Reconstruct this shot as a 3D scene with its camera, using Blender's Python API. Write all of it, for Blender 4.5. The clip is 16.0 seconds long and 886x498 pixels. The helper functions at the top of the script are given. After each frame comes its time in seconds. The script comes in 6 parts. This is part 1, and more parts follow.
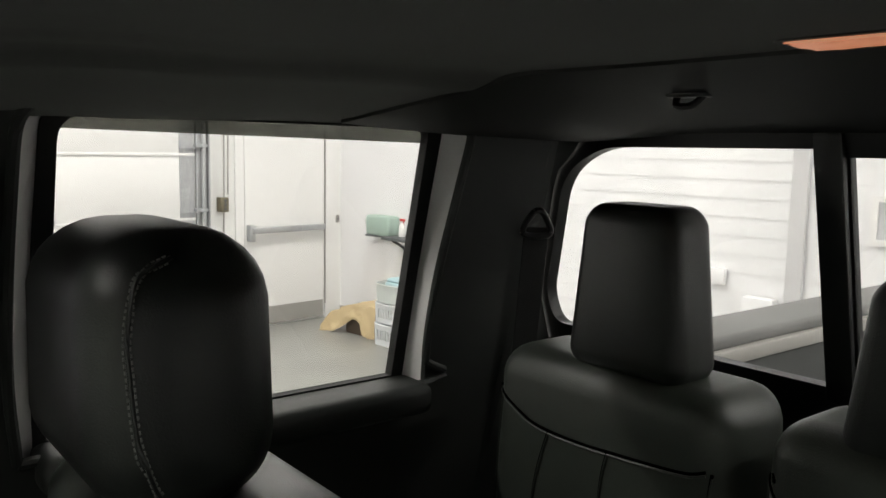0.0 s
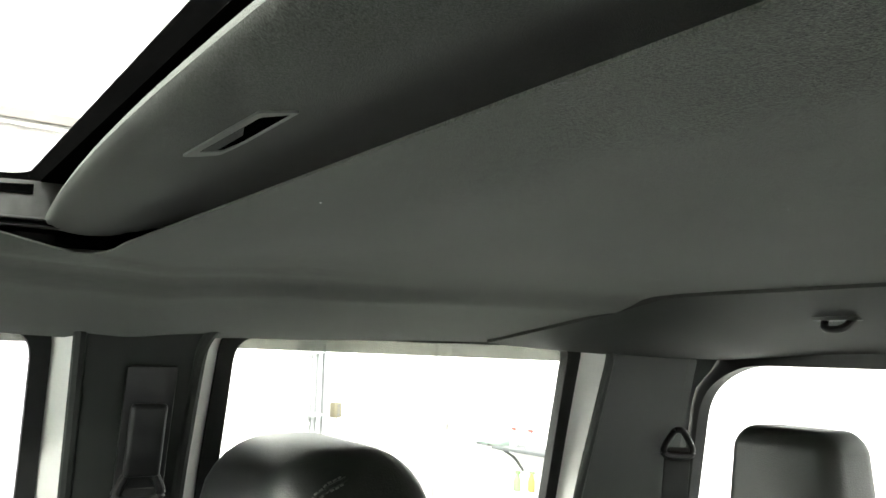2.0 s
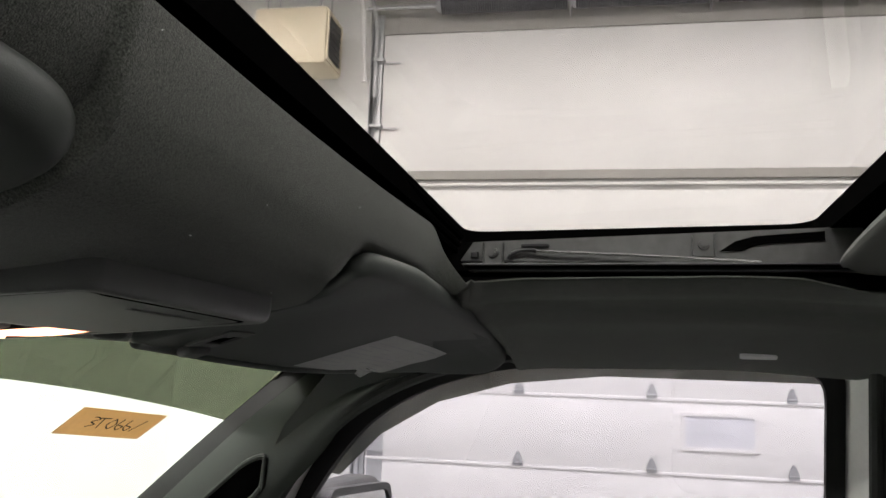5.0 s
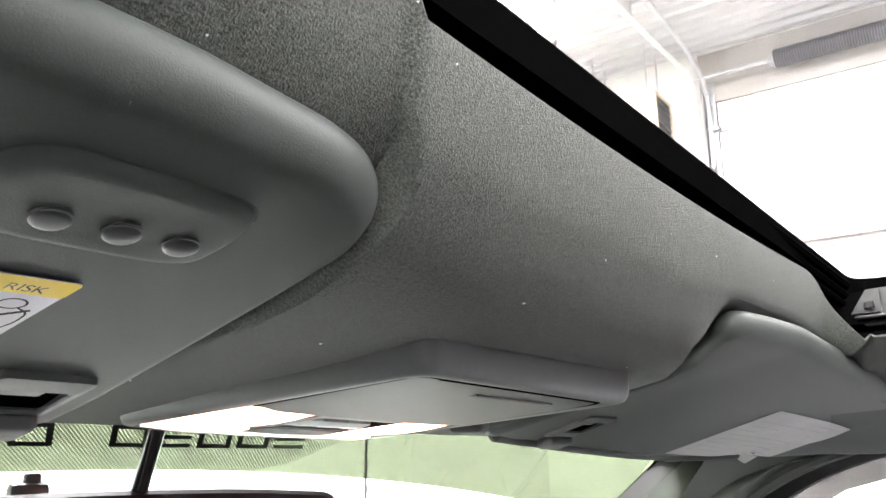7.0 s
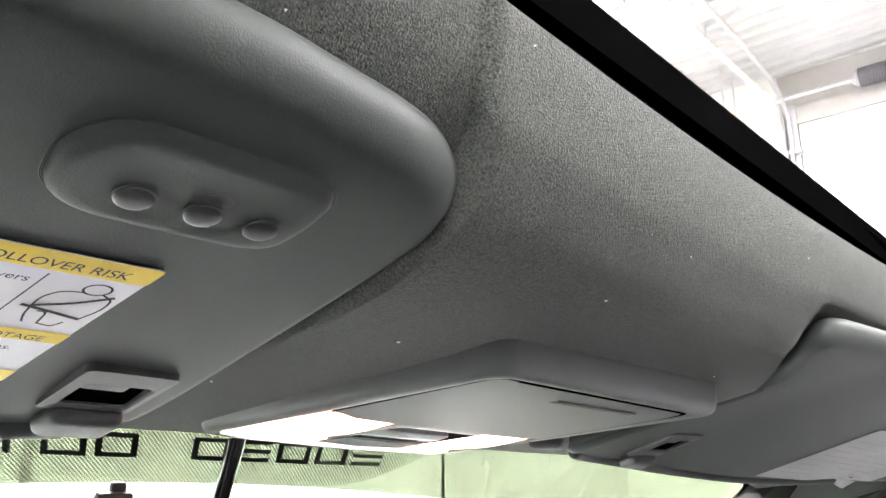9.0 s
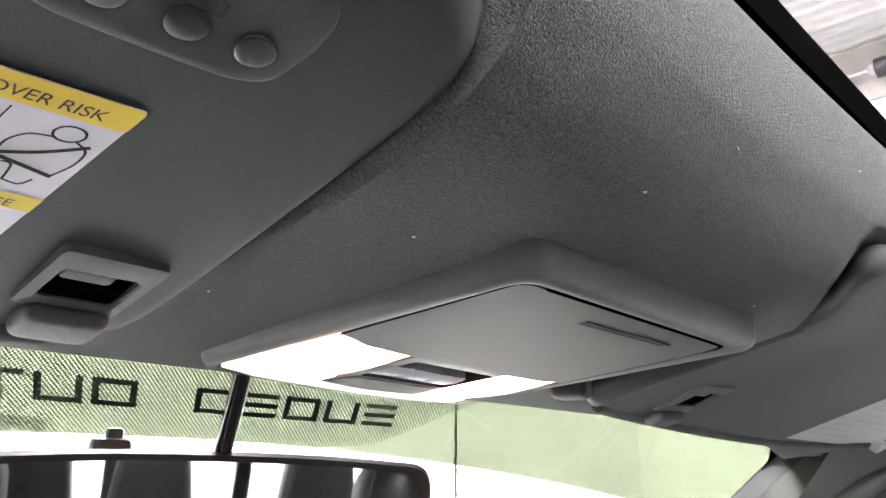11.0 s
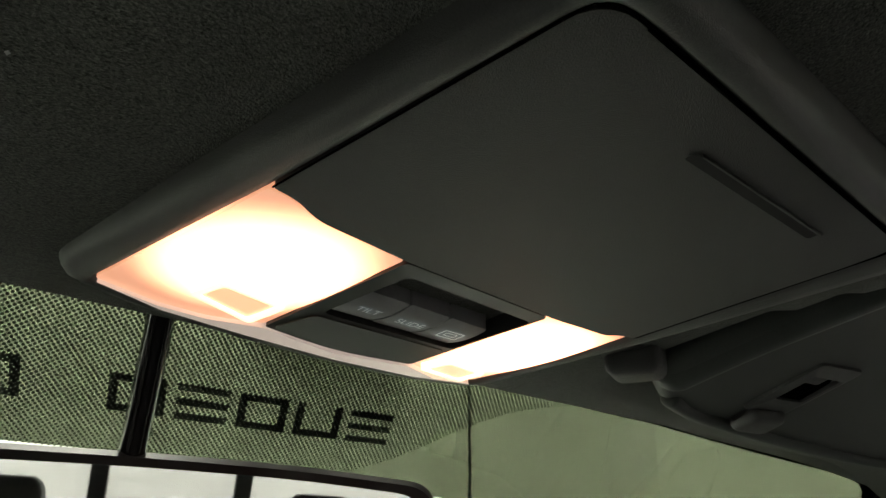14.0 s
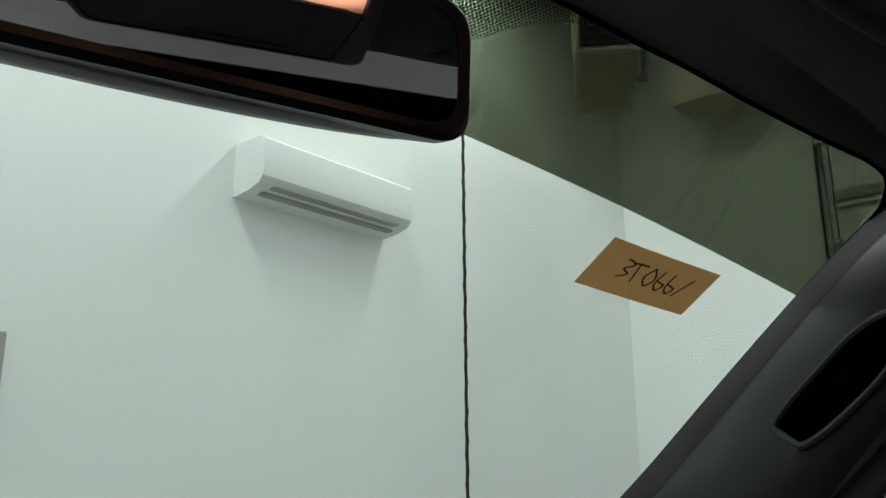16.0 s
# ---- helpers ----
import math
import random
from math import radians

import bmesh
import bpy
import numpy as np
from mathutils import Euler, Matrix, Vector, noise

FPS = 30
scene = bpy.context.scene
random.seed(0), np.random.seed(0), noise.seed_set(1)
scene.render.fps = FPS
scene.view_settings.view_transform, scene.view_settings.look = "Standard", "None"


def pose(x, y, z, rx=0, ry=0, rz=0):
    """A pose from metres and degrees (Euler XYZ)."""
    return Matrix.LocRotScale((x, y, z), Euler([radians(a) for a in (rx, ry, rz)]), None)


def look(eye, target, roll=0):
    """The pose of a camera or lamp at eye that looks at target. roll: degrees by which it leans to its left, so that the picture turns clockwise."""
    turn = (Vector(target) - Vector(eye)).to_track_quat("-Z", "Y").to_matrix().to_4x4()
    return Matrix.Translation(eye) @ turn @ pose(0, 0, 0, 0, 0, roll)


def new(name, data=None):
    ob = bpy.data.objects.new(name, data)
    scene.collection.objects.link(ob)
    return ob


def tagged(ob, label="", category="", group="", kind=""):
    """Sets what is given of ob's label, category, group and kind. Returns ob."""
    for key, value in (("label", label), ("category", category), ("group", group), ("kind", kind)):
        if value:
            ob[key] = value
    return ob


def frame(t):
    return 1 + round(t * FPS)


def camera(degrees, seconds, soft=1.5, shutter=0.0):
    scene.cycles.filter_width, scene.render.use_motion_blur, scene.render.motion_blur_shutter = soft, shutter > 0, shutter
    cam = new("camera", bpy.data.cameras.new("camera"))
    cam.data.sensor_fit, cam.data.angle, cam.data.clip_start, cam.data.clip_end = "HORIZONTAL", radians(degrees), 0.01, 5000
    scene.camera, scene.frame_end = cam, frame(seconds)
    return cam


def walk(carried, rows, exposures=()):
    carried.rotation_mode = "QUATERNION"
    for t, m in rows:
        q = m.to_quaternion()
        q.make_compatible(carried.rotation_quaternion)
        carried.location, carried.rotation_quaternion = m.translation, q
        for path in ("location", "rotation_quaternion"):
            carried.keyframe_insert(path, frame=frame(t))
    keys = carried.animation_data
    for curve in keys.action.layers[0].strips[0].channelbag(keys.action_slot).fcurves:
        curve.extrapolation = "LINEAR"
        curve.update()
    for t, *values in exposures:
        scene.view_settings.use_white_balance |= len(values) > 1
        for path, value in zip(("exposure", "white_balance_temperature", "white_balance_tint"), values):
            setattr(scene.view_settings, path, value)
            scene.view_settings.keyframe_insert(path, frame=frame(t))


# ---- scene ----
cam = camera(56.0, 16.0)
PATH = [
    (0, (-0.422, 1.551, 1.769), (1.13, 0.314, 1.525), 1.1),
    (0.5, (-0.469, 1.554, 1.78), (1.067, 0.274, 1.82), 0.9),
    (1, (-0.456, 1.577, 1.786), (1.064, 0.289, 1.958), 0.9),
    (1.5, (-0.439, 1.609, 1.785), (1.124, 0.378, 1.99), 0.7),
    (2, (-0.422, 1.626, 1.79), (1.279, 0.6, 2.028), 1.5),
    (2.5, (-0.413, 1.627, 1.785), (1.408, 0.844, 2.055), 1.8),
    (3, (-0.417, 1.625, 1.78), (1.483, 1.072, 2.071), 1.9),
    (3.5, (-0.406, 1.633, 1.775), (1.551, 1.348, 2.072), 1.9),
    (4, (-0.415, 1.646, 1.779), (1.562, 1.636, 2.079), 1.9),
    (4.2, (-0.422, 1.65, 1.779), (1.552, 1.757, 2.08), 1.7),
    (4.5, (-0.426, 1.656, 1.778), (1.531, 1.943, 2.079), 2.1),
    (5, (-0.441, 1.686, 1.78), (1.453, 2.255, 2.079), 2.1),
    (7.3, (-0.37, 1.719, 1.773), (1.071, 3.008, 2.285), -0.5),
    (7.5, (-0.369, 1.721, 1.767), (1.071, 3.007, 2.288), -0.5),
    (8, (-0.37, 1.711, 1.763), (1.017, 3.042, 2.315), -0.3),
    (10.5, (-0.359, 1.752, 1.744), (0.945, 3.157, 2.311), 0.6),
    (11, (-0.337, 1.764, 1.727), (0.969, 3.168, 2.296), 0.5),
    (11.5, (-0.27, 1.844, 1.713), (1.03, 3.246, 2.298), 0.5),
    (12, (-0.214, 1.89, 1.717), (1.066, 3.296, 2.337), 0.5),
    (12.5, (-0.197, 1.915, 1.71), (1.072, 3.315, 2.366), 0.5),
    (13, (-0.196, 1.919, 1.705), (1.059, 3.306, 2.412), 0.4),
    (13.5, (-0.194, 1.921, 1.701), (1.051, 3.302, 2.439), 0.4),
    (14, (-0.195, 1.914, 1.696), (1.048, 3.291, 2.444), 0.4),
    (14.5, (-0.201, 1.91, 1.686), (1.047, 3.288, 2.423), 0.3),
    (15, (-0.203, 1.939, 1.614), (1.055, 3.3, 2.366), 0.2),
    (15.2, (-0.186, 1.972, 1.565), (1.085, 3.3, 2.356), -1.2),
    (15.5, (-0.149, 2.003, 1.546), (1.143, 3.347, 2.269), -0.7),
    (15.7, (-0.141, 2.014, 1.529), (1.17, 3.38, 2.174), -0.2),
    (16, (-0.134, 2.028, 1.518), (1.211, 3.42, 2.022), -0.4),
]
EXPOSURES = [(0, -0.09, 6850, 8.0), (0.5, 0.05, 6825, 5.0), (1, 1.5, 6800, 2.0), (1.5, 2.15, 6750, 1.0), (2, 2.25, 6700, 0.0), (2.5, 1.8, 6725, 3.0), (3, 0.83, 6750, 6.0), (3.5, 0.48, 6750, 7.0), (4.5, 0.63, 6750, 9.0), (5.2, 0.48, 6719, 10.7), (7.3, 2.9, 6450, 13), (8.2, 2.9, 6450, 13), (10.5, 2.9, 6400, 17), (11.5, 2.54, 6400, 20), (12, 2.09, 6600, 22), (12.5, 1.6, 6650, 20), (13.5, 0.64, 7250, 0.0), (14.5, 0.41, 7150, 3.3), (15, 0.1, 7100, 5.0), (15.5, -0.35, 6250, 22), (16, -1.16, 6150, 2.0)]
walk(cam, [(t, look(e, a, r)) for t, e, a, r in PATH], EXPOSURES)

# ---------- light ----------
world = bpy.data.worlds.new("world")
scene.world = world
world.use_nodes = True
world.node_tree.nodes["Background"].inputs[0].default_value = (0.6, 0.65, 0.7, 1)
world.node_tree.nodes["Background"].inputs[1].default_value = 0.05

GARAGE = Matrix.Rotation(radians(6), 4, "Z")


def ceiling_lamp_light(u, v, z, sx, sy, watts):
    light = bpy.data.lights.new("strip_light_glow", "AREA")
    light.shape, light.size, light.size_y, light.energy, light.color = "RECTANGLE", sx, sy, watts, (1.0, 0.985, 0.972)
    ob = new("strip_light_glow", light)
    ob.matrix_world = GARAGE @ pose(u, v, z)
    return ob


# ceiling lamps added to light the garage; number and places are assumed
LAMPS = [(4.2, 4.2), (4.2, 1.0), (4.2, -2.2), (-3.6, 3.6), (-3.6, 0.4), (-3.6, -2.4), (1.2, 4.2)]
for u, v in LAMPS:
    ceiling_lamp_light(u, v, 5.14, 0.3, 2.2, 150)

# ---------- materials ----------


def nodes_of(name):
    m = bpy.data.materials.new(name)
    m.use_nodes = True
    nt = m.node_tree
    return m, nt, nt.nodes["Principled BSDF"]


def mat(name, color, rough=0.6, metal=0.0, grain=0.0, grain_scale=200.0, bump=0.0, bump_scale=400.0, stain=0.0, stain_scale=3.0, spec=0.5, sheen=0.0, coat=0.0):
    m, nt, b = nodes_of(name)
    L = nt.links.new
    b.inputs["Base Color"].default_value = (*color, 1)
    b.inputs["Roughness"].default_value = rough
    b.inputs["Metallic"].default_value = metal
    b.inputs["Specular IOR Level"].default_value = spec
    b.inputs["Sheen Weight"].default_value = sheen
    b.inputs["Coat Weight"].default_value = coat
    tc = nt.nodes.new("ShaderNodeTexCoord")
    if grain or stain:
        mix = nt.nodes.new("ShaderNodeMix")
        mix.data_type, mix.blend_type = "RGBA", "MULTIPLY"
        mix.inputs[0].default_value = 1.0
        mix.inputs[6].default_value = (*color, 1)
        val = nt.nodes.new("ShaderNodeMath")
        val.operation = "MULTIPLY"
        for i, (amount, scale) in enumerate(((grain, grain_scale), (stain, stain_scale))):
            n = nt.nodes.new("ShaderNodeTexNoise")
            n.inputs["Scale"].default_value, n.inputs["Detail"].default_value = scale, 4
            L(tc.outputs["Object"], n.inputs["Vector"])
            r = nt.nodes.new("ShaderNodeMapRange")
            r.inputs[1].default_value, r.inputs[2].default_value = 0.3, 0.7
            r.inputs[3].default_value, r.inputs[4].default_value = 1 - amount, 1 + amount
            L(n.outputs[0], r.inputs[0])
            L(r.outputs[0], val.inputs[i])
        L(val.outputs[0], mix.inputs[7])
        L(mix.outputs[2], b.inputs["Base Color"])
    if bump:
        n = nt.nodes.new("ShaderNodeTexNoise")
        n.inputs["Scale"].default_value, n.inputs["Detail"].default_value = bump_scale, 3
        L(tc.outputs["Object"], n.inputs["Vector"])
        bp = nt.nodes.new("ShaderNodeBump")
        bp.inputs["Strength"].default_value, bp.inputs["Distance"].default_value = bump, 0.002
        L(n.outputs[0], bp.inputs["Height"])
        L(bp.outputs[0], b.inputs["Normal"])
    return m


def glass_mat(name, tint, gloss=0.05, rough=0.0):
    """A thin pane: it lets light through, tinted, and mirrors a little."""
    m = bpy.data.materials.new(name)
    m.use_nodes = True
    nt = m.node_tree
    nt.nodes.clear()
    out, mix = nt.nodes.new("ShaderNodeOutputMaterial"), nt.nodes.new("ShaderNodeMixShader")
    tr, gl, fr = nt.nodes.new("ShaderNodeBsdfTransparent"), nt.nodes.new("ShaderNodeBsdfGlossy"), nt.nodes.new("ShaderNodeMath")
    tr.inputs[0].default_value = (*tint, 1)
    gl.inputs[0].default_value, gl.inputs["Roughness"].default_value = (1, 1, 1, 1), rough
    fr.operation = "MULTIPLY"
    fr.inputs[0].default_value, fr.inputs[1].default_value = gloss, 1.0
    nt.links.new(fr.outputs[0], mix.inputs[0])
    nt.links.new(tr.outputs[0], mix.inputs[1])
    nt.links.new(gl.outputs[0], mix.inputs[2])
    nt.links.new(mix.outputs[0], out.inputs[0])
    return m


def dotted_mat(name, pitch, fill, color, fade=False):
    """A printed dot screen: dark dots with clear glass between them. pitch in metres; fill is the dot's radius as a share of the pitch."""
    m = bpy.data.materials.new(name)
    m.use_nodes = True
    nt = m.node_tree
    nt.nodes.clear()
    L = nt.links.new
    out, mix = nt.nodes.new("ShaderNodeOutputMaterial"), nt.nodes.new("ShaderNodeMixShader")
    tr, df = nt.nodes.new("ShaderNodeBsdfTransparent"), nt.nodes.new("ShaderNodeBsdfDiffuse")
    tr.inputs[0].default_value, df.inputs[0].default_value = (0.95, 0.97, 0.93, 1), (*color, 1)
    uv = nt.nodes.new("ShaderNodeUVMap")
    uv.uv_map = "UVMap"
    sc = nt.nodes.new("ShaderNodeVectorMath")
    sc.operation = "SCALE"
    sc.inputs["Scale"].default_value = 1 / pitch
    rot = nt.nodes.new("ShaderNodeVectorRotate")
    rot.rotation_type = "Z_AXIS"
    rot.inputs["Angle"].default_value = radians(45)
    fr = nt.nodes.new("ShaderNodeVectorMath")
    fr.operation = "FRACTION"
    ds = nt.nodes.new("ShaderNodeVectorMath")
    ds.operation = "DISTANCE"
    ds.inputs[1].default_value = (0.5, 0.5, 0)
    lt = nt.nodes.new("ShaderNodeMath")
    lt.operation = "LESS_THAN"
    lt.inputs[1].default_value = fill
    L(uv.outputs[0], sc.inputs[0])
    L(sc.outputs[0], rot.inputs["Vector"])
    L(rot.outputs[0], fr.inputs[0])
    L(fr.outputs[0], ds.inputs[0])
    L(ds.outputs["Value"], lt.inputs[0])
    if fade:
        # dots shrink towards the lower border, by the second map
        fuv, sep, mr = nt.nodes.new("ShaderNodeUVMap"), nt.nodes.new("ShaderNodeSeparateXYZ"), nt.nodes.new("ShaderNodeMapRange")
        fuv.uv_map = "Fade"
        mr.inputs[1].default_value, mr.inputs[2].default_value, mr.inputs[3].default_value, mr.inputs[4].default_value = 0.0, 0.25, fill * 0.74, fill
        L(fuv.outputs[0], sep.inputs[0])
        L(sep.outputs[0], mr.inputs[0])
        L(mr.outputs[0], lt.inputs[1])
    L(lt.outputs[0], mix.inputs[0])
    L(tr.outputs[0], mix.inputs[1])
    L(df.outputs[0], mix.inputs[2])
    L(mix.outputs[0], out.inputs[0])
    return m


def lamp_mat(name, color, strength):
    m, nt, b = nodes_of(name)
    b.inputs["Base Color"].default_value = (0.8, 0.75, 0.7, 1)
    b.inputs["Roughness"].default_value = 0.25
    b.inputs["Emission Color"].default_value = (*color, 1)
    b.inputs["Emission Strength"].default_value = strength
    return m


SHADECLOTH = mat("sun_shade_cloth", (0.054, 0.057, 0.052), 0.95, grain=0.35, grain_scale=900, bump=0.35, bump_scale=1100, stain=0.08, stain_scale=6, spec=0.12, sheen=0.1)
FABRIC = mat("headliner_fabric", (0.066, 0.071, 0.063), 0.95, grain=0.6, grain_scale=950, bump=0.6, bump_scale=1300, stain=0.08, stain_scale=6, spec=0.15, sheen=0.15)
VINYL = mat("visor_vinyl", (0.046, 0.052, 0.048), 0.55, grain=0.06, grain_scale=900, bump=0.12, bump_scale=1500, stain=0.06, stain_scale=9, spec=0.22)
BUTTON = mat("smooth_button_plastic", (0.036, 0.038, 0.038), 0.5, grain=0.06, grain_scale=700, stain=0.06, stain_scale=20, spec=0.45)
PLASTIC = mat("grained_plastic", (0.044, 0.045, 0.045), 0.5, grain=0.22, grain_scale=1500, bump=0.35, bump_scale=1900, stain=0.06, stain_scale=8, spec=0.4)
TRIM = mat("pillar_trim", (0.015, 0.017, 0.0155), 0.6, grain=0.08, grain_scale=800, bump=0.2, bump_scale=1000, stain=0.08, stain_scale=5, spec=0.4)
HOUSING = mat("console_housing_plastic", (0.049, 0.052, 0.050), 0.42, grain=0.12, grain_scale=1500, bump=0.2, bump_scale=1900, stain=0.06, stain_scale=9, spec=0.45)
PILLARPLASTIC = mat("satin_pillar_plastic", (0.019, 0.022, 0.020), 0.34, grain=0.08, grain_scale=900, bump=0.12, bump_scale=1300, stain=0.08, stain_scale=6, spec=0.3)
DARK = mat("dark_plastic", (0.012, 0.012, 0.013), 0.4, grain=0.1, grain_scale=500, stain=0.1, spec=0.4)
GLOSSBLACK = mat("gloss_black", (0.008, 0.008, 0.009), 0.12, stain=0.1, stain_scale=20)
RUBBER = mat("rubber_seal", (0.008, 0.008, 0.008), 0.7, grain=0.1, grain_scale=200, stain=0.15, stain_scale=12, spec=0.3)
LEATHER = mat("black_leather", (0.010, 0.012, 0.0105), 0.42, grain=0.1, grain_scale=300, bump=0.2, bump_scale=420, stain=0.1, stain_scale=7, spec=0.45)
LEATHER_GREY = mat("grey_leather", (0.030, 0.036, 0.030), 0.42, grain=0.08, grain_scale=300, bump=0.2, bump_scale=420, stain=0.08, stain_scale=7, spec=0.4)
THREAD = mat("grey_thread", (0.12, 0.12, 0.115), 0.8, grain=0.1, grain_scale=900)
WEBBING = mat("belt_webbing", (0.02, 0.02, 0.02), 0.85, grain=0.2, grain_scale=700, bump=0.3, bump_scale=900)
WHITEPAINT = mat("white_car_paint", (0.78, 0.77, 0.76), 0.3, stain=0.04, stain_scale=4, coat=0.4, grain=0.02)
STEEL = mat("grey_steel", (0.075, 0.077, 0.075), 0.45, metal=0.7, grain=0.15, grain_scale=60, stain=0.15, stain_scale=9)
CHROME = mat("bright_metal", (0.6, 0.6, 0.6), 0.2, metal=1.0, stain=0.05)
GALVANISED = mat("galvanised_steel", (0.45, 0.46, 0.47), 0.45, metal=0.6, grain=0.12, grain_scale=40, stain=0.12, stain_scale=5)
WALLPAINT = mat("white_wall_paint", (0.8, 0.8, 0.785), 0.7, grain=0.015, grain_scale=60, stain=0.03, stain_scale=0.8)
DOORPAINT = mat("white_door_steel", (0.78, 0.775, 0.765), 0.45, grain=0.015, grain_scale=80, stain=0.03, stain_scale=1.2)
SIDING = mat("white_siding", (0.78, 0.78, 0.79), 0.55, grain=0.02, grain_scale=90, stain=0.04, stain_scale=2)
CONCRETE = mat("grey_epoxy_floor", (0.27, 0.27, 0.25), 0.35, grain=0.08, grain_scale=30, stain=0.15, stain_scale=0.9)
DECK = mat("white_metal_deck", (0.5, 0.51, 0.52), 0.5, grain=0.03, grain_scale=30, stain=0.05, stain_scale=1.5)
BEDLINER = mat("bedliner", (0.06, 0.063, 0.062), 0.75, grain=0.2, grain_scale=200, bump=0.4, bump_scale=300, stain=0.1)
def paper_mat(name, color):
    """Thin card: light from behind shows through it."""
    m = mat(name, color, 0.85, grain=0.1, grain_scale=120, stain=0.08, stain_scale=14)
    nt = m.node_tree
    tl, mix = nt.nodes.new("ShaderNodeBsdfTranslucent"), nt.nodes.new("ShaderNodeMixShader")
    tl.inputs[0].default_value = (0.62, 0.47, 0.29, 1)
    mix.inputs[0].default_value = 0.6
    nt.links.new(nt.nodes["Principled BSDF"].outputs[0], mix.inputs[1])
    nt.links.new(tl.outputs[0], mix.inputs[2])
    nt.links.new(mix.outputs[0], nt.nodes["Material Output"].inputs[0])
    return m


CARD = paper_mat("brown_cardboard", (0.52, 0.395, 0.245))
KRAFT = mat("kraft_paper", (0.56, 0.44, 0.26), 0.85, grain=0.1, grain_scale=60, stain=0.15, stain_scale=5)
INK = mat("black_ink", (0.015, 0.015, 0.015), 0.7, stain=0.1)
PAPERWHITE = mat("label_white", (0.75, 0.73, 0.76), 0.5, stain=0.03, stain_scale=20, grain=0.02)
PAPERGREY = mat("label_grey", (0.3, 0.3, 0.295), 0.6, stain=0.06, stain_scale=30, grain=0.03)
YELLOW = mat("label_yellow", (0.78, 0.56, 0.02), 0.5, stain=0.03, stain_scale=20, grain=0.02)
SWITCHGREY = mat("switch_grey", (0.2, 0.2, 0.215), 0.45, grain=0.04, grain_scale=500, stain=0.05)

TAN = mat("tan_enamel", (0.6, 0.53, 0.4), 0.5, grain=0.03, grain_scale=50, stain=0.08, stain_scale=3)
TEAL = mat("pale_green_plastic", (0.36, 0.47, 0.41), 0.4, stain=0.06, stain_scale=8)
BASKETWHITE = mat("white_basket_plastic", (0.74, 0.76, 0.78), 0.4, stain=0.05, stain_scale=8)
STRAW = mat("straw_yellow", (0.52, 0.5, 0.3), 0.7, grain=0.1, grain_scale=60, stain=0.2, stain_scale=14)
PALEBLUE = mat("pale_blue_cloth", (0.42, 0.58, 0.62), 0.8, grain=0.08, grain_scale=200, stain=0.1, stain_scale=12)
CONTROLBROWN = mat("olive_control_plastic", (0.15, 0.13, 0.085), 0.5, stain=0.08, stain_scale=20)
FROSTED = mat("frosted_door_pane", (0.68, 0.69, 0.73), 0.35, stain=0.04, stain_scale=3)
CLEARPLASTIC = mat("milky_plastic", (0.6, 0.64, 0.62), 0.3, stain=0.08, stain_scale=8)
ORANGE = mat("orange_plastic", (0.6, 0.2, 0.05), 0.4, stain=0.05)
GREEN = mat("green_plastic", (0.15, 0.38, 0.1), 0.4, stain=0.05)
RED = mat("red_plastic", (0.6, 0.06, 0.05), 0.4, stain=0.05)
PULLGREY = mat("pull_grey", (0.13, 0.132, 0.128), 0.5, stain=0.1, stain_scale=20, grain=0.08)
RAILGREY = mat("rail_grey", (0.16, 0.16, 0.155), 0.6, stain=0.1, stain_scale=6, grain=0.06)
GREYPAINT = mat("grey_paint", (0.33, 0.32, 0.3), 0.55, stain=0.08, stain_scale=4, grain=0.04)
MIRROR = mat("mirror_silver", (0.5, 0.51, 0.5), 0.02, metal=1.0)
GLASS = glass_mat("window_glass", (0.94, 0.945, 0.95), 0.04)
FRONTGLASS = glass_mat("front_door_glass", (0.68, 0.67, 0.71), 0.04)
SHIELDGLASS = glass_mat("windshield_glass", (0.90, 0.945, 0.915), 0.03)
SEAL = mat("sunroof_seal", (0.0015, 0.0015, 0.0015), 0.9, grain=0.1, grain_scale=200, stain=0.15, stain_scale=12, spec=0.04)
SUNGLASS = glass_mat("sunroof_glass", (0.61, 0.60, 0.60), 0.05)
REARGLASS = glass_mat("rear_glass", (0.97, 0.975, 0.98), 0.04)
SHADEBAND = glass_mat("green_shade_band", (0.108, 0.118, 0.084), 0.02)
SMOKE = glass_mat("smoked_rain_guard", (0.3, 0.3, 0.28), 0.05)
DOTS = dotted_mat("dotted_print", 0.0026, 0.36, (0.012, 0.013, 0.012), True)
DOTS_DENSE = dotted_mat("dense_dotted_print", 0.0026, 0.56, (0.008, 0.009, 0.008))
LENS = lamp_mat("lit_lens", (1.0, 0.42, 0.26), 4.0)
# the bulb's hot spot is put into the lens emission, fading outward
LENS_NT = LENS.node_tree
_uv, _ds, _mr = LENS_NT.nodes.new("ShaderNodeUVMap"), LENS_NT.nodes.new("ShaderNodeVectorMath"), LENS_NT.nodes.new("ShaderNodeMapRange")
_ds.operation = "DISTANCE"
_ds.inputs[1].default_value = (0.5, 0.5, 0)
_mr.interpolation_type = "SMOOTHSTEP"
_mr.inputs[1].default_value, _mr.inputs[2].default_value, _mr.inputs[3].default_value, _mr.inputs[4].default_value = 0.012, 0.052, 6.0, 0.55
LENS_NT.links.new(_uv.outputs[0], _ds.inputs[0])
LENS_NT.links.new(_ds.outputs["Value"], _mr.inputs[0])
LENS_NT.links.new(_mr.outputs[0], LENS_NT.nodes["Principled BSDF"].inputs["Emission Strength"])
DOMELENS = lamp_mat("dome_lens", (1.0, 0.34, 0.16), 0.42)
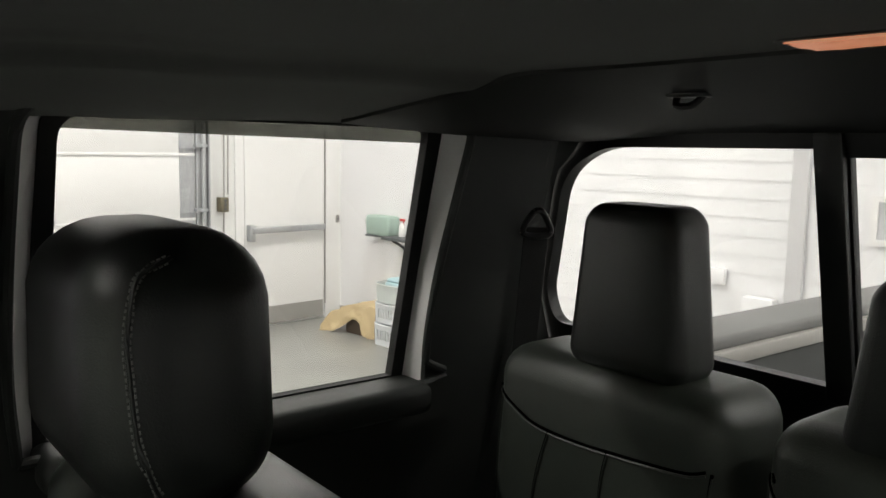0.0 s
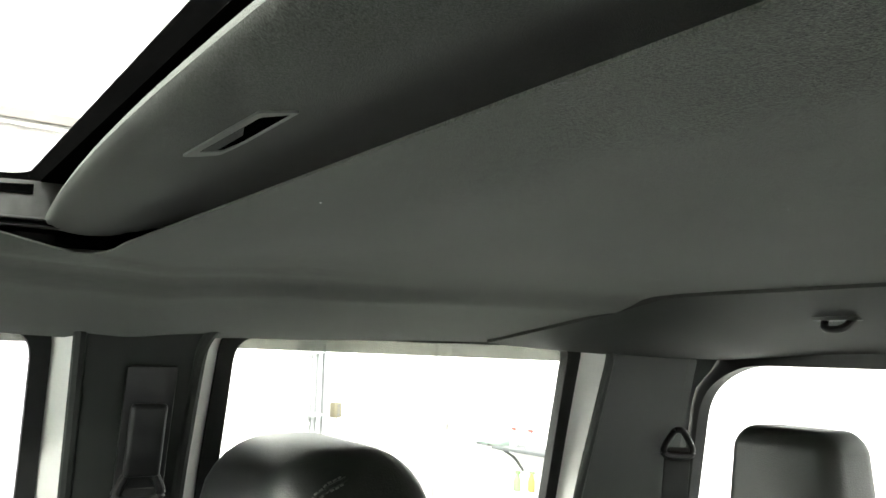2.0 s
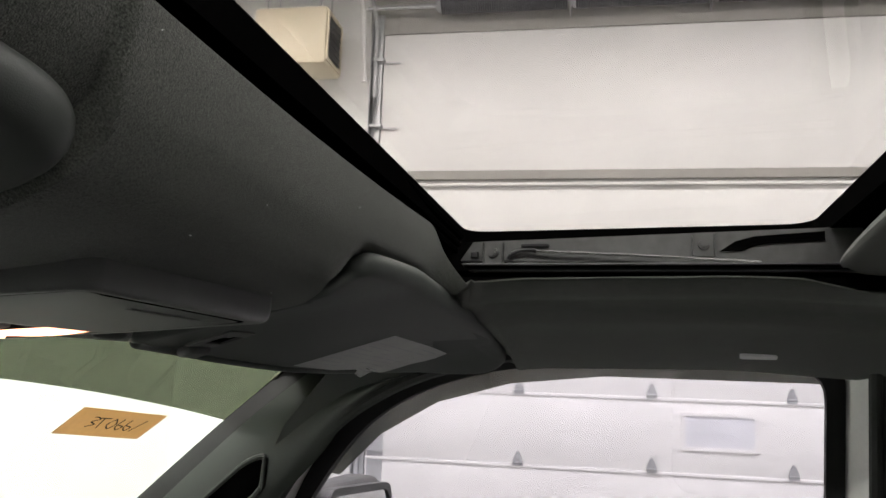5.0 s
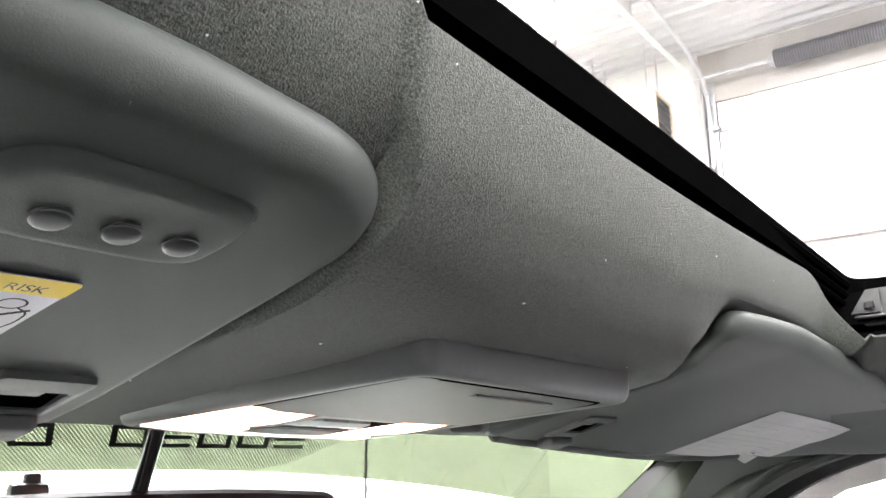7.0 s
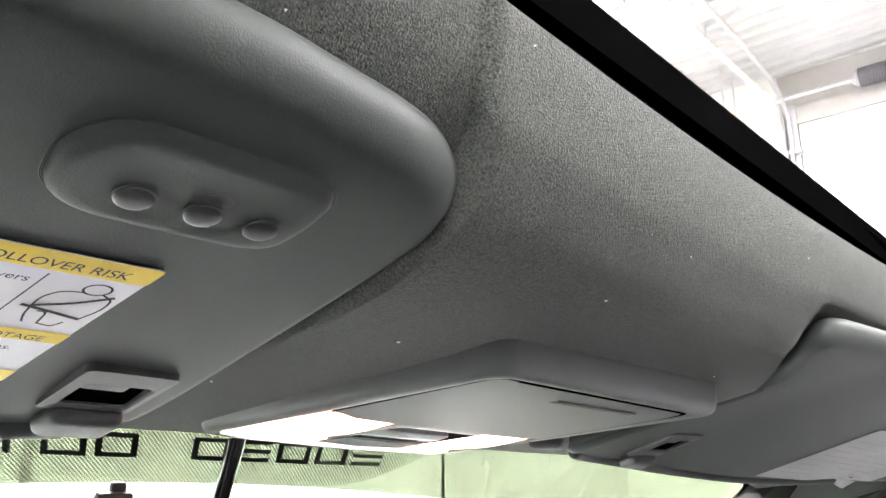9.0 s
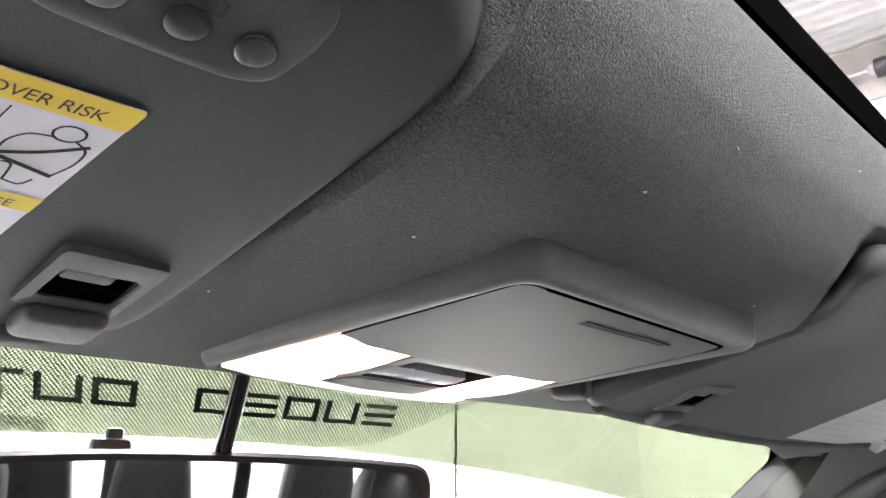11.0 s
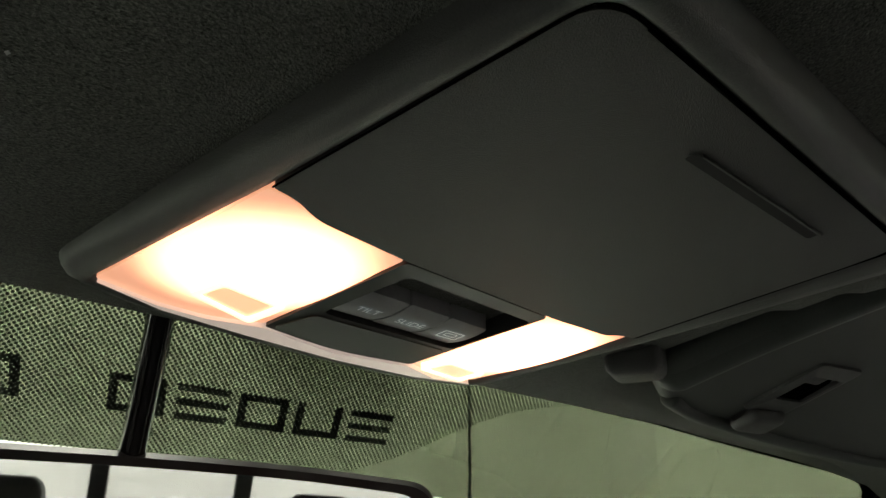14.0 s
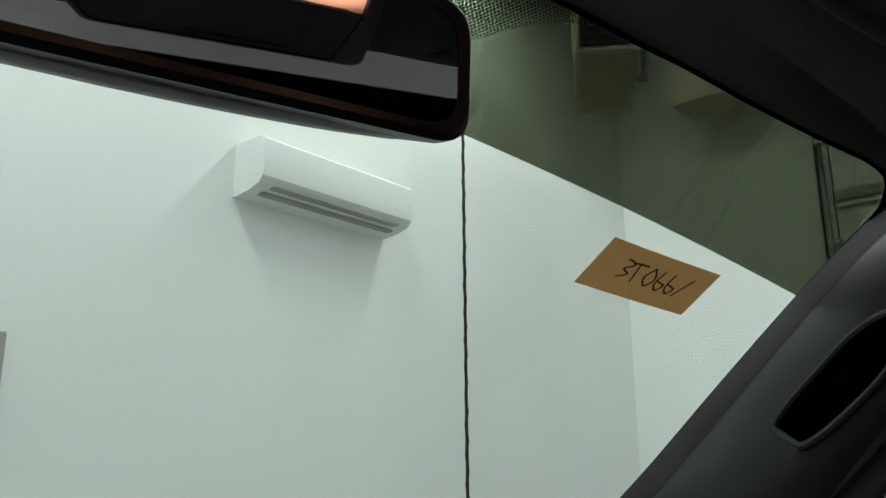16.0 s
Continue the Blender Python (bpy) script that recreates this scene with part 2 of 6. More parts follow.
SPRING = mat("oiled_black_steel", (0.05, 0.05, 0.056), 0.4, metal=0.5, stain=0.2, stain_scale=6)
DARKGREY = mat("dark_grey_enamel", (0.09, 0.095, 0.1), 0.5, stain=0.1, stain_scale=5)
BROWNDARK = mat("dark_carton", (0.07, 0.05, 0.035), 0.8, stain=0.15, stain_scale=8)
PANEGREY = mat("pale_pane", (0.55, 0.56, 0.58), 0.25, stain=0.05, stain_scale=3)
PALEGREY = mat("pale_grey_paint", (0.6, 0.6, 0.61), 0.5, stain=0.05, stain_scale=4)
# a faint bluish glow is put into the legends so that they read
LEGEND = lamp_mat("glowing_legend", (0.6, 0.82, 1.0), 0.16)
TUBE = lamp_mat("led_tube", (1.0, 0.985, 0.95), 6.0)

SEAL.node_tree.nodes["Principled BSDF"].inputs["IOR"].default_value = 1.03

# ---------- mesh helpers ----------


def link(name, bm, material, parent=None, label="", smooth=True, angle=35):
    me = bpy.data.meshes.new(name)
    bmesh.ops.recalc_face_normals(bm, faces=bm.faces[:])
    bm.to_mesh(me)
    bm.free()
    me.materials.append(material)
    if smooth:
        me.shade_smooth()
        me.set_sharp_from_angle(angle=radians(angle))
    ob = new(name, me)
    if parent:
        ob.parent = parent
    if label:
        ob["label"] = label
    return ob


def part(name, bm, material, parent, label="", **k):
    return link(name, bm, material, parent, label, **k)


def thing(name, m, label, category, group="", kind=""):
    ob = new(name)
    ob.empty_display_size = 0.05
    ob.matrix_world = m
    return tagged(ob, label, category, group, kind)


def box(lo, hi, bevel=0.0, seg=2, bm=None, m=None):
    b = bmesh.new()
    bmesh.ops.create_cube(b, size=1)
    c, s = [(a + z) / 2 for a, z in zip(lo, hi)], [z - a for a, z in zip(lo, hi)]
    for v in b.verts:
        v.co = Vector((v.co.x * s[0] + c[0], v.co.y * s[1] + c[1], v.co.z * s[2] + c[2]))
    if bevel:
        bmesh.ops.bevel(b, geom=b.edges[:], offset=bevel, segments=seg, profile=0.5, affect="EDGES")
    if m is not None:
        b.transform(m)
    if bm is None:
        return b
    me = bpy.data.meshes.new("tmp")
    b.to_mesh(me)
    b.free()
    bm.from_mesh(me)
    bpy.data.meshes.remove(me)
    return bm


def merge(*bms):
    out = bms[0]
    for b in bms[1:]:
        me = bpy.data.meshes.new("tmp")
        b.to_mesh(me)
        b.free()
        out.from_mesh(me)
        bpy.data.meshes.remove(me)
    return out


def cyl(p, q, r, r2=None, n=16):
    p, q = Vector(p), Vector(q)
    b = bmesh.new()
    bmesh.ops.create_cone(b, cap_ends=True, segments=n, radius1=r, radius2=r if r2 is None else r2, depth=(q - p).length)
    b.transform(Matrix.Translation((p + q) / 2) @ (q - p).to_track_quat("Z", "Y").to_matrix().to_4x4())
    return b


def tube(points, r, n=10, flat=1.0):
    """A round (or flattened) tube along a smooth run of points."""
    pts = smooth_line([Vector(p) for p in points], 4)
    b = bmesh.new()
    rings = []
    for i, p in enumerate(pts):
        d = (pts[min(i + 1, len(pts) - 1)] - pts[max(i - 1, 0)]).normalized()
        q = d.to_track_quat("Z", "Y")
        rings.append([b.verts.new(p + q @ Vector((r * math.cos(a), r * flat * math.sin(a), 0))) for a in (2 * math.pi * k / n for k in range(n))])
    for a, c in zip(rings, rings[1:]):
        for k in range(n):
            b.faces.new((a[k], a[(k + 1) % n], c[(k + 1) % n], c[k]))
    b.faces.new(rings[0][::-1])
    b.faces.new(rings[-1])
    return b


def smooth_line(pts, per):
    if len(pts) < 3:
        return pts
    out = []
    for i in range(len(pts) - 1):
        p0, p1, p2, p3 = pts[max(i - 1, 0)], pts[i], pts[i + 1], pts[min(i + 2, len(pts) - 1)]
        for k in range(per):
            t = k / per
            out.append(0.5 * (2 * p1 + (p2 - p0) * t + (2 * p0 - 5 * p1 + 4 * p2 - p3) * t * t + (3 * p1 - p0 - 3 * p2 + p3) * t ** 3))
    return out + [pts[-1]]


def rounded(points, r, n=5):
    """A closed outline with its corners rounded; r is one radius or one for each corner."""
    out, k = [], len(points)
    rs = r if isinstance(r, (list, tuple)) else [r] * k
    for i in range(k):
        p, a, c = Vector(points[i]), Vector(points[i - 1]), Vector(points[(i + 1) % k])
        ra = min(rs[i], (a - p).length * 0.49, (c - p).length * 0.49)
        if ra < 1e-5:
            out.append(p)
            continue
        s, e = p + (a - p).normalized() * ra, p + (c - p).normalized() * ra
        for j in range(n + 1):
            t = j / n
            out.append((1 - t) ** 2 * s + 2 * t * (1 - t) * p + t * t * e)
    return out


def slab(outline, holes=(), at=None, thick=None, fine=0.0):
    """A plate from a flat outline with holes. at(a, b) gives a place in space, thick(a, b) the vector to the back side."""
    b = bmesh.new()
    loops = []
    for loop in (outline, *holes):
        vs = [b.verts.new((p[0], p[1], 0)) for p in loop]
        loops.append([b.edges.new((vs[i], vs[(i + 1) % len(vs)])) for i in range(len(vs))])
    bmesh.ops.triangle_fill(b, use_beauty=True, use_dissolve=False, edges=b.edges[:])
    if fine:
        for _ in range(3):
            es = [e for e in b.edges if e.calc_length() > fine]
            if not es:
                break
            bmesh.ops.subdivide_edges(b, edges=es, cuts=1)
            bmesh.ops.triangulate(b, faces=[f for f in b.faces if len(f.verts) > 3])
    flat = {v: (v.co.x, v.co.y) for v in b.verts}
    edge = [e for e in b.edges if len(e.link_faces) == 1]
    back = {}
    faces = b.faces[:]
    if thick:
        for v, (p, q) in list(flat.items()):
            back[v] = b.verts.new(Vector(at(p, q)) + Vector(thick(p, q)))
        for f in faces:
            b.faces.new([back[v] for v in reversed(f.verts)])
        for e in edge:
            b.faces.new((e.verts[0], e.verts[1], back[e.verts[1]], back[e.verts[0]]))
    for v, (p, q) in flat.items():
        v.co = Vector(at(p, q))
    return b


def ring(outer, inner, at, thick):
    return slab(outer, [inner], at, thick)


def grid(fn, us, vs, thick=None, skip=None):
    """A sheet over two lists of parameters; thick gives it a back side along a vector."""
    b = bmesh.new()
    g = [[b.verts.new(Vector(fn(u, v))) for v in vs] for u in us]
    for i in range(len(us) - 1):
        for j in range(len(vs) - 1):
            if skip and skip((us[i] + us[i + 1]) / 2, (vs[j] + vs[j + 1]) / 2):
                continue
            b.faces.new((g[i][j], g[i + 1][j], g[i + 1][j + 1], g[i][j + 1]))
    bmesh.ops.delete(b, geom=[v for v in b.verts if not v.link_faces], context="VERTS")
    if thick:
        t = Vector(thick)
        edge = [e for e in b.edges if len(e.link_faces) == 1]
        back = {v: b.verts.new(v.co + t) for v in b.verts[:]}
        for f in b.faces[:]:
            b.faces.new([back[v] for v in reversed(f.verts)])
        for e in edge:
            b.faces.new((e.verts[0], e.verts[1], back[e.verts[1]], back[e.verts[0]]))
    return b


def steps(a, z, n):
    return [a + (z - a) * i / n for i in range(n + 1)]


def lerp(table, x):
    for (a, p), (b, q) in zip(table, table[1:]):
        if x <= b:
            t = max(0.0, (x - a) / (b - a))
            return p + (q - p) * t
    return table[-1][1]


def smoothed(table, x, w=0.03):
    return sum(lerp(table, x + w * k) for k in (-1, -0.5, 0, 0.5, 1)) / 5


def writing(text, height, at, material, parent, name="lettering", align="LEFT", depth=0.0004):
    """Letters of the built-in font as a mesh; at(a, b) lays their flat places into space."""
    cu = bpy.data.curves.new("letters", "FONT")
    cu.body, cu.size, cu.align_x = text, height / 0.7, align
    ob = bpy.data.objects.new("letters", cu)
    scene.collection.objects.link(ob)
    me = bpy.data.meshes.new_from_object(ob.evaluated_get(bpy.context.evaluated_depsgraph_get()))
    bpy.data.objects.remove(ob)
    b = bmesh.new()
    b.from_mesh(me)
    for v in b.verts:
        v.co = Vector(at(v.co.x, v.co.y))
    return part(name, b, material, parent, smooth=False)


def rect(a0, b0, a1, b1):
    return [(a0, b0), (a1, b0), (a1, b1), (a0, b1)]


# ---------- cab: roof, side walls, glass ----------
ROOFLINE = [(0.3, 1.80), (0.5, 1.86), (0.68, 1.885), (1.0, 1.884), (1.3, 1.876), (1.46, 1.874), (1.6, 1.882), (1.85, 1.876), (1.90, 1.864), (1.95, 1.847), (1.99, 1.836), (2.05, 1.826), (2.12, 1.818), (2.25, 1.801)]
DROP = [(0.0, 0.0), (0.36, 0.0), (0.43, 0.005), (0.488, 0.012), (0.503, 0.032), (0.54, 0.040), (0.58, 0.054), (0.64, 0.073), (0.69, 0.083)]


DROP_FRONT = [(0.0, 0.0), (0.58, 0.0), (0.64, 0.01), (0.69, 0.03)]


def roof_z(x, y):
    w = max(0.0, min(1.0, (y - 1.86) / 0.12))
    return smoothed(ROOFLINE, y, 0.03) - (1 - w) * smoothed(DROP, abs(x), 0.009) - w * smoothed(DROP_FRONT, abs(x), 0.02)


def side_x(z):
    return 0.70 + 0.27 * (1.80 - z)


def side_at(s, inset=0.0):
    return lambda y, z: (s * (side_x(z) - inset), y, z)


FRONT_WINDOW = [(1.525, 1.345), (1.525, 1.80), (1.80, 1.803), (1.93, 1.793), (2.04, 1.765), (2.135, 1.714), (2.21, 1.63), (2.40, 1.345)]
FRONT_ROUND = [0.0, 0.035, 0.1, 0.08, 0.08, 0.08, 0.1, 0.0]
REAR_WINDOW = [(1.278, 1.345), (1.276, 1.80), (0.696, 1.798), (0.682, 1.345)]
REAR_ROUND = [0.0, 0.035, 0.02, 0.0]
REAR_RIM = [(1.292, 1.30), (1.300, 1.45), (1.304, 1.60), (1.296, 1.816), (0.667, 1.814), (0.667, 1.68), (0.665, 1.55), (0.660, 1.42), (0.655, 1.30)]


def grown(points, left, right, top, bottom):
    """An outline pushed outwards: left and right along the cab, top and bottom upright."""
    cy = sum(p[0] for p in points) / len(points)
    cz = 1.6
    return [(p[0] + (right if p[0] > cy else -left), p[1] + (top if p[1] > cz else -bottom)) for p in points]


def cab_side(s):
    side = thing("cab_side", Matrix(), "black plastic inner side of a pickup cab with two door windows", "cab side", kind="structure")
    fw, rw = rounded(FRONT_WINDOW, FRONT_ROUND), rounded(REAR_WINDOW, REAR_ROUND)
    # inner trim: pillars, rail and door tops in one pressed plate
    fh = rounded([(1.470, 1.33), (1.478, 1.825), (1.80, 1.823), (1.94, 1.806), (2.06, 1.774), (2.165, 1.714), (2.245, 1.63), (2.44, 1.33)], [0.0, 0.03, 0.1, 0.08, 0.08, 0.08, 0.1, 0])
    rh = rounded([(1.322, 1.33), (1.337, 1.45), (1.339, 1.60), (1.330, 1.825), (0.630, 1.823), (0.640, 1.68), (0.650, 1.55), (0.646, 1.42), (0.630, 1.33)], [0, 0.05, 0.1, 0.06, 0.05, 0.1, 0.1, 0.08, 0])
    outer = [(0.42, 0.55), (0.42, 1.42), (0.42, 1.80), (0.6, 1.845), (2.06, 1.845), (2.18, 1.78), (2.255, 1.70), (2.30, 1.62), (2.50, 1.31), (2.86, 1.28), (2.86, 0.55)]
    part("pillar_trim", slab(outer, [fh, rh], side_at(s, 0.045), lambda y, z: (s * 0.02, 0, 0)), TRIM, side)
    # painted door frames and rubber seals around each pane
    for win, nm in ((FRONT_WINDOW, "front"), (REAR_WINDOW, "rear")):
        rr = FRONT_ROUND if nm == "front" else REAR_ROUND
        seal_in, seal_out = rounded(win, rr), rounded(grown(win, 0.022, 0.022, 0.016, 0.045), rr)
        if nm == "rear":
            seal_out = rounded(REAR_RIM, [0, 0.05, 0.1, 0.035, 0.03, 0.1, 0.1, 0.08, 0])
        hole = fh if nm == "front" else rh
        fb = bmesh.new()
        lofts = [[fb.verts.new(Vector(side_at(s, ins)(*p))) for p in loop] for loop, ins in ((seal_out, 0.0), ([a.lerp(c, 0.5) for a, c in zip(seal_out, hole)], 0.013), ([a + (c - a) * 1.15 for a, c in zip(seal_out, hole)], 0.04))]
        for p, q in zip(lofts, lofts[1:]):
            for i in range(len(p)):
                fb.faces.new((p[i], p[(i + 1) % len(p)], q[(i + 1) % len(p)], q[i]))
        part("door_frame", fb, WHITEPAINT, side, "white painted door frame")
        part("window_seal", slab(seal_out, [seal_in], side_at(s, 0.007), lambda y, z: (s * 0.02, 0, 0)), RUBBER, side, "black rubber window seal")
        pane = part("window_pane", slab(rounded(grown(win, 0.004, 0.004, 0.004, 0.004), rr), (), side_at(s, 0.002), lambda y, z: (s * 0.004, 0, 0)), FRONTGLASS if nm == "front" else GLASS, side, "clear door glass", smooth=False)
        pane.visible_shadow = False
    for hole in (fh, rh):
        part("weatherstrip", tube([side_at(s, 0.046)(*p) for p in list(hole) + [hole[0]]], 0.008, 8), TRIM, side, "rounded dark weatherstrip")
    # box added out of sight above the headliner edge to close a light leak
    part("roof_rail", box((0.668, 0.42, 1.838), (0.74, 2.16, 1.92), 0.01, 2, m=Matrix.Diagonal((s, 1, 1, 1))), TRIM, side)
    # corner panel between the side and the back glass
    edge = [(1.30, 0.84), (1.46, 0.85), (1.60, 0.80), (1.72, 0.752), (1.76, 0.70), (1.80, 0.66)]

    def corner_at(t, z):
        p, q = Vector((side_x(z) - 0.046, 0.44, z)), Vector((lerp(edge, z), 0.342 - 0.25 * (1.769 - z), z))
        return [(s * v if i == 0 else v) for i, v in enumerate(p.lerp(q, t) + Vector((0.012, 0, 0)) * math.sin(math.pi * t))]
    part("corner_panel", grid(corner_at, steps(0, 1, 6), steps(1.0, 1.83, 24)), TRIM, side)
    # padded sills on the doors
    for y0, y1 in ((0.64, 1.30), (1.49, 2.42)):
        part("door_sill", box((0.735, y0, 1.285), (0.835, y1, 1.342), 0.018, 3, m=Matrix.Diagonal((s, 1, 1, 1))), TRIM, side, "padded door sill")
    # smoked rain guards outside the panes
    front_guard = [(1.50, 1.786), (1.50, 1.825), (1.8, 1.825), (1.95, 1.815), (2.07, 1.785), (2.165, 1.735), (2.26, 1.63), (2.20, 1.625), (2.13, 1.69), (2.04, 1.741), (1.93, 1.772), (1.80, 1.786)]
    rear_guard = [(1.30, 1.784), (1.30, 1.825), (0.68, 1.82), (0.68, 1.774)]
    for g in (front_guard, rear_guard):
        part("rain_guard", slab(g, (), side_at(s, -0.02), lambda y, z: (s * 0.002, 0, 0)), SMOKE, side, "smoked rain guard", smooth=False)
    return side


cab_side(1)
cab_side(-1)

# fabric headliner with the sunroof opening
xs = sorted(set(steps(-0.69, 0.69, 92) + [-0.43, 0.43] + [-0.157 - 0.004 * k for k in range(12)]))
ys = sorted(set(steps(0.66, 2.25, 106) + [1.46, 1.473] + [1.906 + 0.005 * k for k in range(10)]))


def skewed(x, y):
    """The opening lies a little askew in the roof."""
    w = lerp([(1.2, 0.0), (1.47, 0.045), (1.6, 0.05), (1.85, 0.075), (1.93, 0.085), (2.1, 0.0)], y)
    return y + x * w


def headliner_at(x, y):
    z = roof_z(x, y)
    # shallow recesses behind the visors
    rx, ry = (abs(x) - (lerp([(1.90, 0.190), (1.93, 0.1665), (1.962, 0.1635), (2.01, 0.168), (2.06, 0.1735), (2.10, 0.1785), (2.14, 0.19)], y) if x < 0 else lerp([(1.92, 0.155), (1.95, 0.168), (2.0, 0.215), (2.03, 0.218), (2.1, 0.19)], y))) / (0.010 if x < 0 else 0.02), ((y - 1.885) / 0.02 if x < 0 else (y - 1.918) / 0.02)
    if rx > 0 and ry > 0:
        z += 0.018 * min(1, rx) * min(1, ry) * min(1, max(0, (0.67 - abs(x)) / 0.08)) * min(1, max(0, (2.22 - y) / 0.06))
    # a soft roll round the opening
    if y > 1.86:
        lip = lerp([(0, 0.060), (0.011, 0.028), (0.02, 0.0185), (0.032, 0.0095), (0.046, 0.003), (0.062, 0.0)], abs(y - 1.906))
        z += lip * (lambda e: e * e * (3 - 2 * e))(min(1, max(0, (0.47 - abs(x)) / 0.17)))
    if y > 1.5 and 0 <= abs(x) - 0.43 < 0.035:
        z += 0.010 * (1 - (abs(x) - 0.43) / 0.035) ** 2 * min(1, (y - 1.5) / 0.06, max(0, (2.0 - y) / 0.08))
    # shallow rolls across the roof behind the opening
    z -= 0.004 * math.exp(-((y - 1.40) / 0.035) ** 2) - 0.003 * math.exp(-((y - 1.27) / 0.06) ** 2)
    # low welts that run back from the corners of the opening
    z -= 0.004 * math.exp(-((abs(x) - 0.455 - 0.05 * max(0, 1.5 - y)) / 0.02) ** 2) * min(1, max(0, (1.95 - y) / 0.1))
    side = max(0, 1 - abs(abs(x) - 0.43) / 0.13) * lerp([(1.5, 0.0), (1.84, 1.0), (1.9, 1.0), (2.0, 0.0)], y)
    bow = 0.09 * x * x * max(0, min(1, (y - 1.86) / 0.04, (2.0 - y) / 0.06))
    px, py = abs(x) - 0.03 * side, y
    # the corners of the opening are round
    for r, qy, way in ((0.075, 1.906, 1), (0.045, 1.473, -1)):
        q = Vector((abs(x) - 0.43 + r, way * (y - qy) + r))
        if q.x > 0 and q.y > 0:
            rho = max(q) / r
            k = max(0.0, min(1.0, (2.3 - rho) / 1.3)) * (max(q) / q.length - 1)
            px, py = px + q.x * k, py + way * q.y * k
    return (math.copysign(px, x), skewed(x, py) - bow, z)


headliner = link("headliner", grid(headliner_at, xs, ys, thick=(0, 0, 0.0015), skip=lambda x, y: abs(x) < 0.43 and 1.473 < y < 1.907), FABRIC)
tagged(headliner, "charcoal knitted fabric headliner with a sunroof opening", "headliner", kind="structure")

# rear header, a harder panel over the back glass


def rear_header_at(x, t):
    front = smoothed([(0.0, 0.668), (0.30, 0.662), (0.37, 0.664), (0.42, 0.676), (0.50, 0.750), (0.57, 0.816), (0.66, 0.90)], abs(x), 0.06)
    z0, z1 = 1.795 - 0.15 * smoothed(DROP, abs(x), 0.02), roof_z(x, front) - 0.006
    return (x, 0.32 + (front - 0.32) * t, z0 + (z1 - z0) * t - 0.02 * t * (1 - t) + 0.008 * max(0, t - 0.9))



rear_header = link("rear_header", grid(rear_header_at, steps(-0.665, 0.665, 32), steps(0, 1, 12), thick=(0, 0, 0.008)), TRIM)
tagged(rear_header, "dark moulded panel over the back window", "header panel", kind="structure")

# outer roof skin with the sunroof hole
roof_hole = rounded(rect(-0.62, 1.45, 0.62, 1.98), 0.035)
roof_skin = link("roof_skin", slab(rounded(rect(-0.74, 0.2, 0.74, 2.25), 0.1), [roof_hole], lambda x, y: (x, y, 1.965 - 0.09 * x * x - 0.02 * (y - 1.3) ** 2 - max(0, y - 2.0) * 0.25), lambda x, y: (0, 0, 0.012), fine=0.3), WHITEPAINT)
tagged(roof_skin, "white painted steel roof of the cab", "roof", kind="structure")

# windshield: swept back and bowed


def shield(x, z, lift=0.0):
    y = 2.42 - 0.23 * x * x + 1.2 * (1.80 - z)
    return (x, y - lift * 0.64, z - lift * 0.77)


shield_z = steps(1.86, 1.20, 22)
windshield = thing("windshield", Matrix(), "clear raked windshield with a green shade band", "windshield", kind="structure")
ws = part("pane", grid(lambda x, z: shield(x * (0.76 + 0.28 * (1.80 - z)), z), steps(-1, 1, 32), shield_z, thick=(0, 0.004, 0.004)), SHIELDGLASS, windshield, "clear glass", smooth=False)
ws.visible_shadow = False
band = part("shade_band", grid(lambda x, t: shield(x * 0.86, 1.865 * t + (1 - t) * (1.775 - 0.13 * (x * 0.86) ** 2), 0.003), steps(-1, 1, 36), steps(0, 1, 4)), SHADEBAND, windshield, "olive green tinted band", smooth=False)
band.visible_shadow = False


def uv_sheet(ob, fn, name="UVMap"):
    me = ob.data
    layer = me.uv_layers.new(name=name)
    for loop in me.loops:
        layer.data[loop.index].uv = fn(me.vertices[loop.vertex_index].co)


def strip_low(x):
    a = abs(x)
    return smoothed([(0, 1.776), (0.15, 1.7765), (0.185, 1.779), (0.215, 1.791), (0.25, 1.811), (0.275, 1.8235), (0.30, 1.831), (0.33, 1.836), (0.36, 1.838)], a, 0.012)


strip = part("dotted_strip", grid(lambda x, t: shield(x, strip_low(x) * (1 - t) + 1.87 * t, 0.006), steps(-0.36, 0.36, 72), steps(0, 1, 6)), DOTS, windshield, "black dot print behind the mirror", smooth=False)
uv_sheet(strip, lambda c: (c.x, (1.8 - c.z) * 1.56))
uv_sheet(strip, lambda c: ((c.z + 0.0046 - strip_low(c.x)) / (1.87 - strip_low(c.x)), 0.5), "Fade")
strip.visible_shadow = False


def logo_stroke(points, w):
    """A stroke of the blocky print as a flat ribbon on the glass."""
    bms = []
    for p, q in zip(points, points[1:]):
        d = (Vector(q) - Vector(p)).normalized() * w / 2
        n = Vector((-d.y, d.x))
        p2, q2 = Vector(p) - d, Vector(q) + d
        bms.append(slab([p2 - n, q2 - n, q2 + n, p2 + n], (), lambda a, b: shield(0.191 - a - 0.3 * b, 1.800 + b * 0.6, 0.008 + random.random() * 0.0006), None))
    return merge(*bms)


